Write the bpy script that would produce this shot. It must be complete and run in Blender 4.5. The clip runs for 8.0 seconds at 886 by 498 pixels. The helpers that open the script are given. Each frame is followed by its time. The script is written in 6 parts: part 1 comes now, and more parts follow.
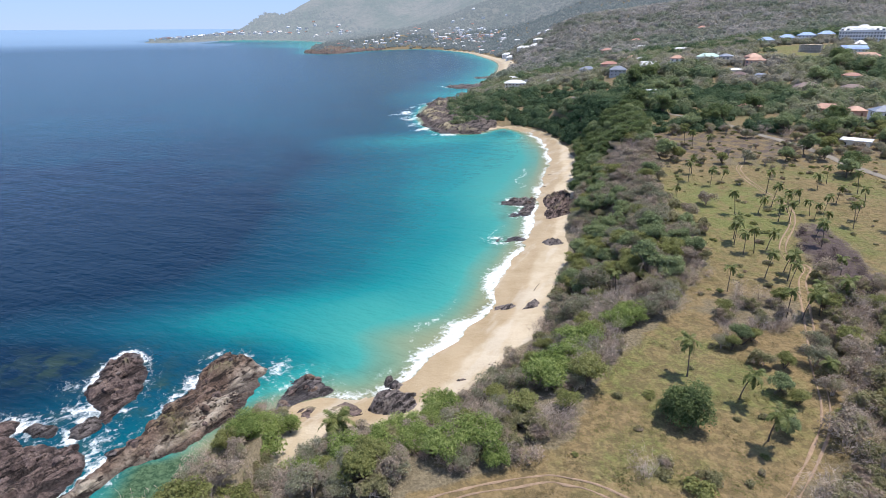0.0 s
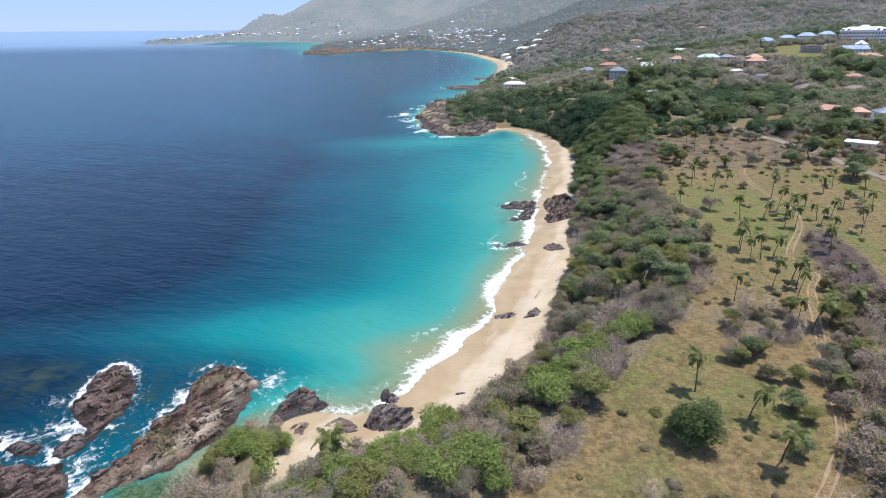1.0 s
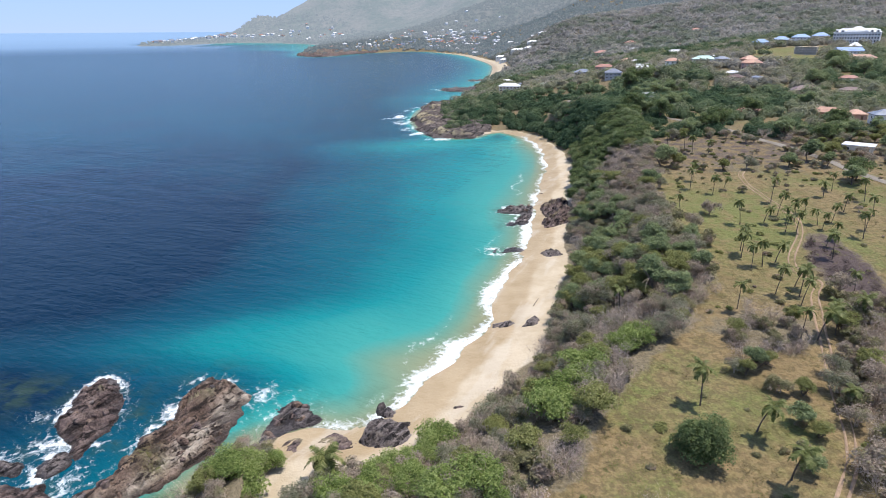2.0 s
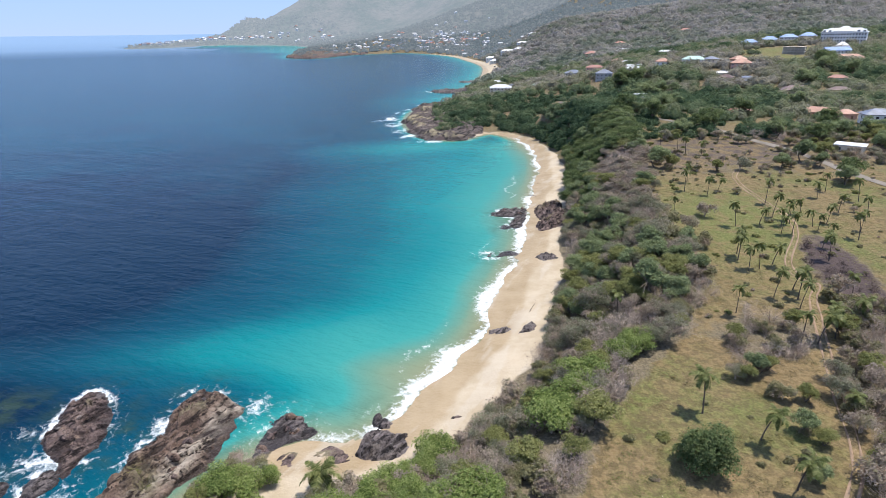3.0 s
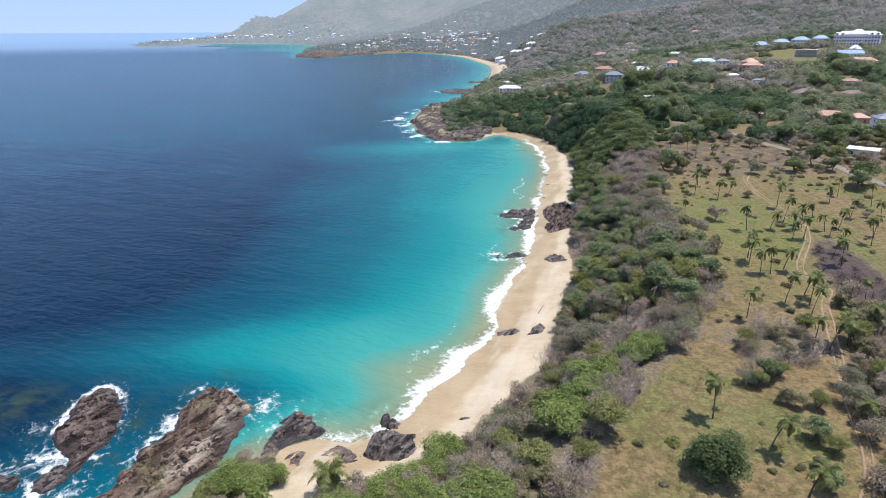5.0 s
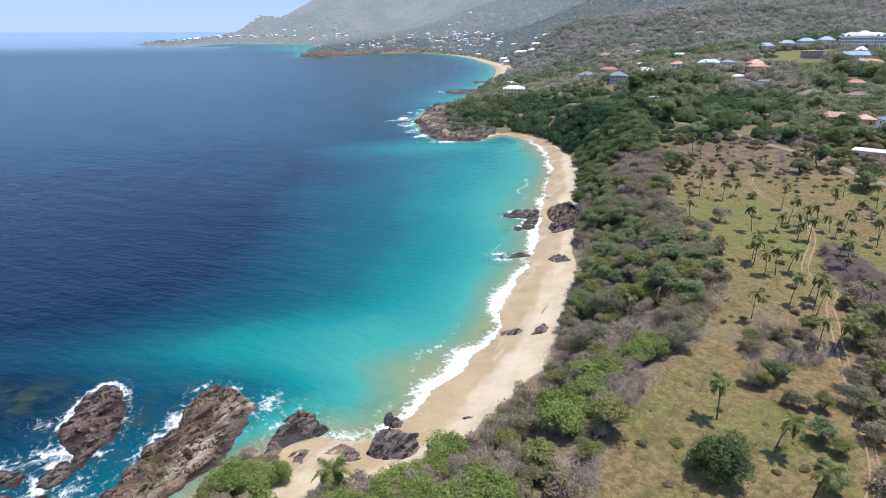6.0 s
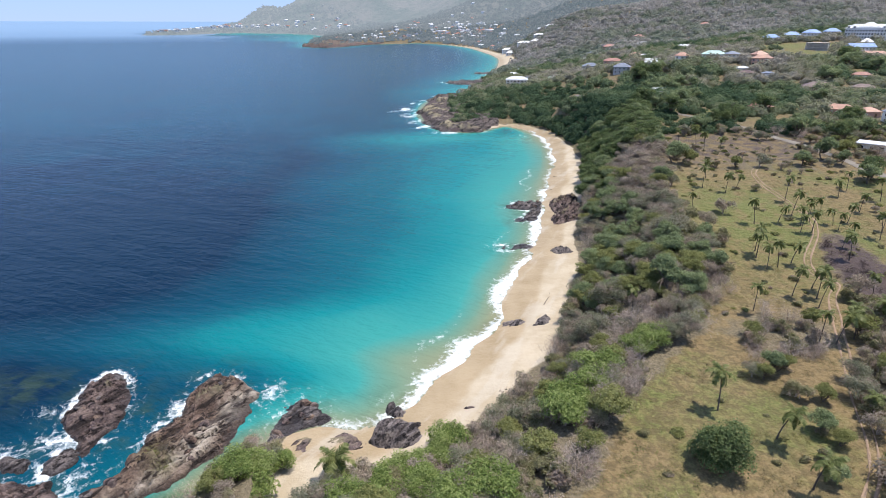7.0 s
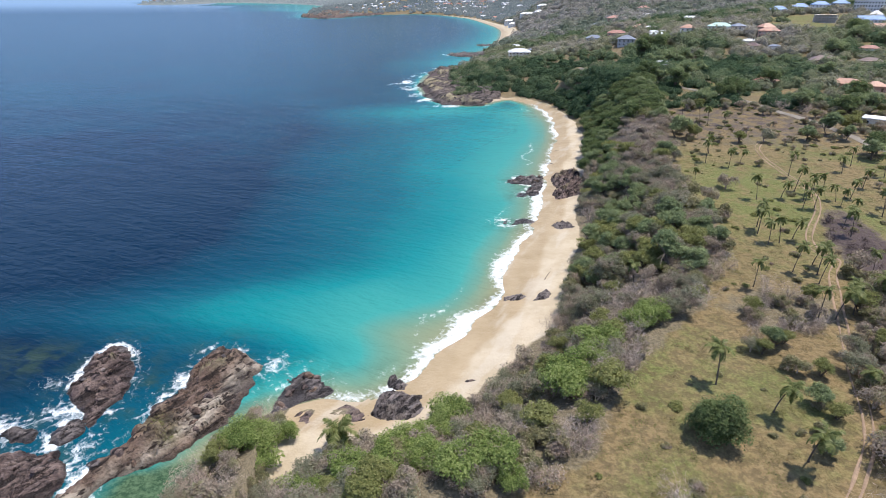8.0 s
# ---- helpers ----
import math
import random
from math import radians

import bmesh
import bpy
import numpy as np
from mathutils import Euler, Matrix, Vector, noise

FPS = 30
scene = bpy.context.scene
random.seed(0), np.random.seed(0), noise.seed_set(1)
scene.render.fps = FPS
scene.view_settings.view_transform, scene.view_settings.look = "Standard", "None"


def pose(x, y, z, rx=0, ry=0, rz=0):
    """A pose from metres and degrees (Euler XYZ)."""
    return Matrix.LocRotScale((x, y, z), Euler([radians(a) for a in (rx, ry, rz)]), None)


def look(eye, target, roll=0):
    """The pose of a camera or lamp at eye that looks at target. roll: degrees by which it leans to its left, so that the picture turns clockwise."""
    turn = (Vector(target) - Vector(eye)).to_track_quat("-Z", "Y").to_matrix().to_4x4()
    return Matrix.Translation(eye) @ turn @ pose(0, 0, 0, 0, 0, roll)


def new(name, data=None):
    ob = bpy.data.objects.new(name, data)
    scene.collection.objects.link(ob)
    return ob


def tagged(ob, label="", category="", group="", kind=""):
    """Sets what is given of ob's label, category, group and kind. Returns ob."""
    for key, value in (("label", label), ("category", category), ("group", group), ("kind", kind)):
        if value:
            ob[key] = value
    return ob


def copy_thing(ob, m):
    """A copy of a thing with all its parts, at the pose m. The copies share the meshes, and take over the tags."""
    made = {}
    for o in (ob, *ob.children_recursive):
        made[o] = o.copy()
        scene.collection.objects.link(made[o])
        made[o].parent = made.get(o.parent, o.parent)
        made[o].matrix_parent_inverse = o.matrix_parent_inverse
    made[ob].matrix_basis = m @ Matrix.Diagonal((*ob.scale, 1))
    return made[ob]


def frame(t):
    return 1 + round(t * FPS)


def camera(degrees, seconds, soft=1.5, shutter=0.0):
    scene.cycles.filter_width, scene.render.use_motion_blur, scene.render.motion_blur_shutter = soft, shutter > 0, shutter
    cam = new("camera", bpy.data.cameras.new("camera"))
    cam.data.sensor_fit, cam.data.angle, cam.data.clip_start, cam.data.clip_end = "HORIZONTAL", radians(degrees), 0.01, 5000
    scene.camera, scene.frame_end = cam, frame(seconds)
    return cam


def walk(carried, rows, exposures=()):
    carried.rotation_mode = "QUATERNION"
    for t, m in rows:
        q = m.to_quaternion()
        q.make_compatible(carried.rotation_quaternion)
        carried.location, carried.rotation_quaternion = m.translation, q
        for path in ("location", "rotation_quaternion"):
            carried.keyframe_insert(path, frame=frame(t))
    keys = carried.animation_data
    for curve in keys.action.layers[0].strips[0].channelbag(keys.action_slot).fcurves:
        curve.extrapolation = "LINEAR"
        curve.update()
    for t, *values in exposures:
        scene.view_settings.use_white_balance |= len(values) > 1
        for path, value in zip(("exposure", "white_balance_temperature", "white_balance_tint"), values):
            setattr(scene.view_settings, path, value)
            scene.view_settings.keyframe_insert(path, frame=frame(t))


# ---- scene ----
cam = camera(75.5, 8.0, soft=0.58)
PATH = [
    (0, (1.456, -3.599, 72.038), (1.461, -1.729, 71.331), -0.5),
    (0.5, (1.625, -1.499, 72.088), (1.63, 0.372, 71.381), -0.5),
    (1, (1.749, 0.863, 72.224), (1.756, 2.735, 71.519), -0.6),
    (1.5, (1.688, 2.77, 72.44), (1.703, 4.642, 71.737), -0.6),
    (3, (0.638, 6.961, 73.058), (0.691, 8.835, 72.36), -0.9),
    (3.5, (0.311, 7.297, 73.226), (0.381, 9.17, 72.528), -1.0),
    (4, (0.15, 7.269, 73.257), (0.211, 9.143, 72.559), -0.8),
    (4.5, (0.049, 7.208, 73.267), (0.092, 9.081, 72.569), -0.6),
    (6, (-0.248, 6.993, 73.063), (-0.229, 8.868, 72.366), -0.3),
    (6.5, (-0.306, 6.984, 72.948), (-0.291, 8.855, 72.244), -0.2),
    (7, (-0.445, 6.838, 72.876), (-0.432, 8.702, 72.152), -0.1),
    (7.5, (-0.614, 6.818, 72.801), (-0.601, 8.667, 72.038), 0.0),
    (8, (-0.681, 6.822, 72.903), (-0.67, 8.652, 72.097), 0.1),
]
walk(cam, [(t, look(eye, target, roll)) for t, eye, target, roll in PATH])

# ---------------------------------------------------------------- sun and sky
SUN_EL, SUN_AZ = 71.0, 74.0          # degrees above the horizon; degrees clockwise from the y axis
world = bpy.data.worlds.new("sky")
scene.world = world
world.use_nodes = True
_n, _l = world.node_tree.nodes, world.node_tree.links
_sky = _n.new("ShaderNodeTexSky")
_sky.sky_type, _sky.sun_disc = "NISHITA", False
_sky.sun_elevation, _sky.sun_rotation = radians(SUN_EL), radians(SUN_AZ)
_sky.altitude, _sky.air_density, _sky.dust_density, _sky.ozone_density = 0, 1.0, 0.0, 5.0
# a sea-haze tint over the whole sky
_tint = _n.new("ShaderNodeMix")
_tint.data_type, _tint.blend_type = "RGBA", "MULTIPLY"
_tint.inputs["Factor"].default_value, _tint.inputs[7].default_value = 1.0, (0.66, 0.76, 1.04, 1)
_l.new(_sky.outputs[0], _tint.inputs[6])
# thin even haze over the whole dome
_haze = _n.new("ShaderNodeMix")
_haze.data_type = "RGBA"
_haze.inputs["Factor"].default_value, _haze.inputs[7].default_value = 0.84, (1.72, 2.42, 4.05, 1)
_l.new(_tint.outputs[2], _haze.inputs[6])
_l.new(_haze.outputs[2], _n["Background"].inputs[0])
_n["Background"].inputs[1].default_value = 0.116

sun = new("sun", bpy.data.lights.new("sun", "SUN"))
sun.data.energy, sun.data.angle, sun.data.color = 2.85, radians(1.4), (1.0, 0.94, 0.86)
_d = Vector((math.sin(radians(SUN_AZ)) * math.cos(radians(SUN_EL)), math.cos(radians(SUN_AZ)) * math.cos(radians(SUN_EL)), math.sin(radians(SUN_EL))))
sun.matrix_world = look(_d * 900, (0, 0, 0))
scene.view_settings.exposure = 1.08


# ---------------------------------------------------------------- the plan
# The shore of the main bay, from the near cove round to the rocky point, then the far coast.
BAY = [(-420, -330), (-160, -120), (-88, 10), (-62, 48), (-45, 70), (-41.7, 80), (-38, 88), (-33, 94), (-25, 98.3), (-19, 98), (-14, 99), (-7.8, 105),
       (-0.3, 117.3), (8.5, 131.5), (14.4, 145.2), (19, 161.4), (28, 186.3), (36.5, 211.4), (39.5, 228), (44.5, 252.7), (52.4, 284.8),
       (62.5, 325), (69.6, 374), (68.7, 423), (57.9, 455), (45, 456.5), (27, 436), (6, 441), (-9, 478), (-16, 537), (-9, 618), (15, 651)]
FAR_COAST = [(60, 782), (54, 850), (84, 977), (118, 1200), (146, 1500), (137, 1830), (96, 2260), (-50, 2640), (-205, 2600), (-324, 2460), (-400, 2215), (-500, 2330),
             (-560, 2650), (-610, 3200), (-700, 3750), (-900, 4050), (-1180, 4120), (-1450, 4020), (-1560, 3930), (-1680, 3790), (-1790, 3760), (-1815, 3830),
             (-1720, 4040), (-1600, 4330), (-1540, 4700), (-1500, 5200)]


def spline(points, steps):
    """A smooth line through the points."""
    p = np.array(points, float)
    p = np.vstack([2 * p[0] - p[1], p, 2 * p[-1] - p[-2]])
    u = np.linspace(0, 1, steps, endpoint=False)[:, None]
    out = []
    for a, b, c, d in zip(p[:-3], p[1:-2], p[2:-1], p[3:]):
        out.append(0.5 * (2 * b + (c - a) * u + (2 * a - 5 * b + 4 * c - d) * u ** 2 + (3 * b - a - 3 * c + d) * u ** 3))
    return np.vstack(out + [p[-2:-1]])


def value_noise(x, y, seed=0):
    xi, yi = np.floor(x).astype(np.int64), np.floor(y).astype(np.int64)
    fx, fy = x - xi, y - yi
    fx, fy = fx * fx * (3 - 2 * fx), fy * fy * (3 - 2 * fy)

    def h(a, b):
        n = (a * 374761393 + b * 668265263 + seed * 982451653) & 0xFFFFFFFF
        n = ((n ^ (n >> 13)) * 1274126177) & 0xFFFFFFFF
        return ((n ^ (n >> 16)) & 0xFFFF) / 65535.0
    return (h(xi, yi) * (1 - fx) + h(xi + 1, yi) * fx) * (1 - fy) + (h(xi, yi + 1) * (1 - fx) + h(xi + 1, yi + 1) * fx) * fy


def fbm(x, y, octaves=4, seed=0):
    """Soft random relief from -1 to 1."""
    x, y = np.asarray(x, float), np.asarray(y, float)
    total, amp, norm = 0.0, 1.0, 0.0
    for k in range(octaves):
        total = total + amp * (value_noise(x * 2 ** k + 17.3 * k, y * 2 ** k - 9.1 * k, seed + k) * 2 - 1)
        norm += amp
        amp *= 0.5
    return total / norm


def smooth(a, b, v):
    u = np.clip((np.asarray(v, float) - a) / (b - a), 0, 1)
    return u * u * (3 - 2 * u)


def line_distance(x, y, line):
    x, y = np.asarray(x, float), np.asarray(y, float)
    best = np.full(x.shape, 1e18)
    for a, b in zip(line[:-1], line[1:]):
        d = b - a
        n = d @ d
        if n == 0:
            continue
        u = np.clip(((x - a[0]) * d[0] + (y - a[1]) * d[1]) / n, 0, 1)
        best = np.minimum(best, (x - a[0] - u * d[0]) ** 2 + (y - a[1] - u * d[1]) ** 2)
    return np.sqrt(best)


def inside(x, y, poly):
    x, y = np.asarray(x, float), np.asarray(y, float)
    hit = np.zeros(x.shape, bool)
    for a, b in zip(poly, np.roll(poly, -1, 0)):
        if a[1] == b[1]:
            continue
        hit ^= ((a[1] > y) != (b[1] > y)) & (x < (b[0] - a[0]) * (y - a[1]) / (b[1] - a[1]) + a[0])
    return hit


SHORE = np.vstack([spline(BAY, 6), spline(FAR_COAST, 4)])
LAND = np.vstack([SHORE, [(-1500, 9000), (9000, 9000), (9000, -3000), (-420, -3000)]])


def inland(x, y):
    """Metres from the waterline: positive on land, negative at sea."""
    d = line_distance(x, y, SHORE)
    return np.where(inside(x, y, LAND), d, -d)


def sea_level(x, y):
    """The far sea lifts towards the horizon, which lies nearer here than the real one."""
    r = np.hypot(x, y)
    return 50.0 * np.clip((r - 1800) / 3400, 0, 1) ** 1.6 + 64.0 * np.clip((r - 4150) / 1000, 0, 1) ** 1.2


def beach_width(x, y):
    w = np.interp(y, [60, 78, 90, 113, 140, 175, 205, 215, 250, 287, 330, 370, 420, 450, 470, 700, 1000, 1150, 1300, 2150, 2500],
                  [10, 14, 15, 19, 18, 19, 13, 16, 17, 18, 17, 13, 11, 6, 2, 1, 8, 26, 34, 20, 2])
    return np.where((x < -30) & (y < 200), 1.0, np.where(((x < 34) & (y > 400) & (y < 800)), 0.8, w))


def height(x, y, s=None):
    """The ground's height."""
    x, y = np.asarray(x, float), np.asarray(y, float)
    if s is None:
        s = inland(x, y)
    w = beach_width(x, y)
    top = 6.6 + 0.055 * np.clip(y, 45, 360)
    top = np.where((y > 440) & (y < 2000), np.minimum(top, 1.2 + np.where(x < 26, 0.06, 0.13) * np.maximum(s, 0)), top)
    top = np.where(y > 2000, np.minimum(top + 25, 5 + 0.11 * np.maximum(s, 0)), top)
    sand = 2.3 * np.clip(s / np.maximum(w, 6), 0, 1) ** 0.9
    z = sand + (top - 2.3) * smooth(0, 26, s - w) + np.where(w < 3, 1.2 * smooth(0, 3, s), 0)
    far = np.clip(y - 360, 0, None) * 0.08 * smooth(30, 320 + 0.75 * np.clip(y - 560, 0, 1500), s)
    far = np.where(y > 2000, far * smooth(60, 1100, s), far)
    z = z + np.minimum(far, 0.3 * np.maximum(s, 0))
    rough = smooth(8, 40, s - w)
    z = z + rough * (0.9 * fbm(x / 22, y / 22, 4, 3) + far * (0.16 + 0.14 * smooth(2600, 3400, y)) * fbm(x / 420, y / 420, 4, 8))
    z = z + 72 * smooth(950, 1750, y) * smooth(0.09, 0.25, x / np.maximum(y, 1)) * smooth(3600, 2600, y)
    z = z + 95 * np.exp(-((x + 1340) / 190) ** 2 - ((y - 4780) / 280) ** 2) * smooth(20, 200, s)
    z = z + (95 + 75 * smooth(-1150, -650, x)) * smooth(-1230, -1030, x) * smooth(-100, -500, x) * smooth(4150, 4700, y) * smooth(20, 200, s)
    z = z + sea_level(x, y)
    return np.where(s > 0, z, sea_level(x, y) + np.maximum(s * 0.12, -6))


# ---------------------------------------------------------------- materials
class Nodes:
    """Short words for building a node material."""

    def __init__(self, name):
        self.m = bpy.data.materials.new(name)
        self.m.use_nodes = True
        self.t = self.m.node_tree
        self.p = self.t.nodes["Principled BSDF"]

    def add(self, kind, **sockets):
        n = self.t.nodes.new(kind)
        for k, v in sockets.items():
            self.put(n.inputs[k.replace("_", " ")], v)
        return n

    def put(self, socket, v):
        if isinstance(v, bpy.types.NodeSocket):
            self.t.links.new(v, socket)
        elif isinstance(v, tuple) and len(v) == 3 and socket.type == "RGBA":
            socket.default_value = (*v, 1)
        else:
            socket.default_value = v

    def attr(self, name):
        n = self.t.nodes.new("ShaderNodeAttribute")
        n.attribute_name = name
        return n.outputs["Fac"]

    def place(self):
        return self.add("ShaderNodeNewGeometry").outputs["Position"]

    def island(self):
        return self.add("ShaderNodeNewGeometry").outputs["Random Per Island"]

    def one(self):
        return self.add("ShaderNodeObjectInfo").outputs["Random"]

    def noise(self, where, scale, detail=4.0, rough=0.6, stretch=None):
        if stretch:
            m = self.add("ShaderNodeMapping", Vector=where)
            m.vector_type = "TEXTURE"
            m.inputs["Rotation"].default_value = (0, 0, radians(stretch[3]))
            m.inputs["Scale"].default_value = tuple(1 / v for v in stretch[:3])
            where = m.outputs[0]
        n = self.add("ShaderNodeTexNoise", Vector=where, Scale=scale, Detail=detail, Roughness=rough)
        return n.outputs["Fac"]

    def math(self, op, a, b=0.0, clamp=False):
        n = self.t.nodes.new("ShaderNodeMath")
        n.operation, n.use_clamp = op, clamp
        self.put(n.inputs[0], a)
        self.put(n.inputs[1], b)
        return n.outputs[0]

    def span(self, v, a, b, lo=0.0, hi=1.0):
        n = self.t.nodes.new("ShaderNodeMapRange")
        n.interpolation_type = "SMOOTHSTEP"
        for k, x in enumerate((v, a, b, lo, hi)):
            self.put(n.inputs[k], x)
        return n.outputs[0]

    def mix(self, f, a, b):
        n = self.t.nodes.new("ShaderNodeMix")
        n.data_type = "RGBA"
        self.put(n.inputs["Factor"], f)
        self.put(n.inputs[6], a)
        self.put(n.inputs[7], b)
        return n.outputs[2]

    def ramp(self, f, stops):
        n = self.add("ShaderNodeValToRGB", Fac=f)
        e = n.color_ramp.elements
        while len(e) < len(stops):
            e.new(0.5)
        for k, (at, c) in enumerate(stops):
            e[k].position, e[k].color = at, (*c, 1)
        return n.outputs[0]

    def bump(self, h, strength, distance=1.0, below=None):
        n = self.add("ShaderNodeBump", Height=h, Strength=strength, Distance=distance)
        if below is not None:
            self.put(n.inputs["Normal"], below)
        return n.outputs[0]

    def done(self, colour=None, rough=0.8, normal=None, spec=0.3, metal=0.0):
        if colour is not None:
            self.put(self.p.inputs["Base Color"], colour)
        self.put(self.p.inputs["Roughness"], rough)
        self.put(self.p.inputs["Specular IOR Level"], spec)
        self.put(self.p.inputs["Metallic"], metal)
        if normal is not None:
            self.put(self.p.inputs["Normal"], normal)
        return self.m


def leaf_material(name, dark, mid, light, dry=None, gloss=0.55, patch=0.33, lush=None):
    """Leaves that differ one from the next, and tree from tree; some light comes through them."""
    k = Nodes(name)
    tone = k.math("ADD", k.math("MULTIPLY", k.island(), 0.72), k.math("MULTIPLY", k.one(), 0.28))
    c = k.ramp(tone, [(0.08, dark), (0.5, mid), (0.93, light)])
    if dry:
        c = k.mix(k.span(k.noise(k.place(), patch, 3), 0.47, 0.66), c, dry)
    if lush:
        c = k.mix(k.math("MULTIPLY", k.attr("lush"), k.span(k.noise(k.place(), 0.16, 4), 0.36, 0.55)), c, lush)
    k.done(c, gloss, spec=0.12)
    thin = k.add("ShaderNodeBsdfTranslucent", Color=c)
    both = k.add("ShaderNodeMixShader", Fac=0.48)
    k.t.links.new(k.p.outputs[0], both.inputs[1])
    k.t.links.new(thin.outputs[0], both.inputs[2])
    k.t.links.new(both.outputs[0], k.t.nodes["Material Output"].inputs[0])
    return k.m


def plain_material(name, colour, rough=0.7, vary=0.18, scale=0.7, spec=0.3, bump=0.15):
    """Paint, plaster or metal with stains at two scales."""
    k = Nodes(name)
    w = k.place()
    n = k.math("ADD", k.math("MULTIPLY", k.noise(w, scale, 5), 0.6), k.math("MULTIPLY", k.noise(w, scale * 9, 3), 0.4))
    low = tuple(v * (1 - vary) for v in colour)
    c = k.mix(k.span(n, 0.35, 0.65), low, colour)
    return k.done(c, rough, k.bump(n, bump, 0.05), spec)


def ground_material():
    k = Nodes("ground_cover")
    w = k.place()
    big, mid, fine = k.noise(w, 0.035, 4), k.noise(w, 0.22, 5, 0.65), k.noise(w, 1.9, 5, 0.7)
    straw = k.mix(k.span(fine, 0.3, 0.7), (0.16, 0.113, 0.055), (0.222, 0.162, 0.084))
    green = k.mix(k.span(fine, 0.3, 0.7), (0.078, 0.088, 0.026), (0.165, 0.172, 0.06))
    grass = k.mix(k.span(k.math("ADD", k.math("MULTIPLY", big, 0.6), k.math("MULTIPLY", mid, 0.4)), 0.47, 0.66), straw, green)
    tuft = k.noise(w, 0.75, 4, 0.6)
    grass = k.mix(k.span(tuft, 0.56, 0.40, 0.0, 0.66), grass, (0.092, 0.07, 0.036))
    grass = k.mix(k.math("MULTIPLY", k.attr("lush"), k.span(mid, 0.25, 0.6)), grass, green)
    litter = k.mix(k.span(fine, 0.3, 0.7), (0.095, 0.078, 0.05), (0.195, 0.16, 0.105))
    c = k.mix(k.span(k.math("ADD", k.attr("scrub"), k.math("MULTIPLY", k.math("SUBTRACT", mid, 0.5), 1.6)), 0.3, 0.7), grass, litter)
    c = k.mix(k.span(k.math("ADD", k.attr("burnt"), k.math("MULTIPLY", k.math("SUBTRACT", mid, 0.5), 1.2)), 0.35, 0.75), c, k.mix(fine, (0.045, 0.033, 0.032), (0.105, 0.078, 0.072)))
    # dirt tracks
    earth = k.mix(k.span(fine, 0.3, 0.7), (0.27, 0.185, 0.11), (0.44, 0.33, 0.22))
    edge = k.math("ADD", k.attr("track"), k.math("MULTIPLY", k.math("SUBTRACT", fine, 0.5), 0.55))
    c = k.mix(k.span(edge, 0.35, 0.65), c, earth)
    # beach
    sandn = k.noise(w, 0.12, 5, 0.6)
    dry_sand = k.mix(k.span(sandn, 0.35, 0.65), (0.37, 0.30, 0.205), (0.445, 0.37, 0.27))
    dry_sand = k.mix(k.math("MULTIPLY", k.span(fine, 0.52, 0.75), 0.10), dry_sand, (0.29, 0.235, 0.16))
    wet_sand = k.mix(k.span(sandn, 0.3, 0.7), (0.285, 0.21, 0.118), (0.36, 0.275, 0.17))
    wetness = k.span(k.math("ADD", k.attr("wet"), k.math("MULTIPLY", k.math("SUBTRACT", k.noise(w, 0.11, 4), 0.5), 0.9)), 0.2, 0.8)
    sand = k.mix(wetness, dry_sand, wet_sand)
    # pale drifts left by the last tide, drawn out along the beach
    drift = k.noise(w, 0.2, 4, 0.55, (1.0, 0.28, 1.0, -28))
    sand = k.mix(k.math("MULTIPLY", k.span(drift, 0.52, 0.64), 0.4), sand, (0.46, 0.405, 0.33))
    c = k.mix(k.span(k.math("ADD", k.attr("sand"), k.math("MULTIPLY", k.math("SUBTRACT", mid, 0.5), 0.7)), 0.4, 0.6), c, sand)
    rough = k.math("SUBTRACT", 0.95, k.math("MULTIPLY", k.math("MULTIPLY", wetness, k.attr("sand")), 0.45))
    b = k.bump(fine, 0.3, 0.3, k.bump(tuft, k.math("SUBTRACT", 0.9, k.math("MULTIPLY", k.attr("sand"), 0.85)), 0.7, k.bump(mid, 0.3, 1.2)))
    return k.done(c, rough, b, 0.2)


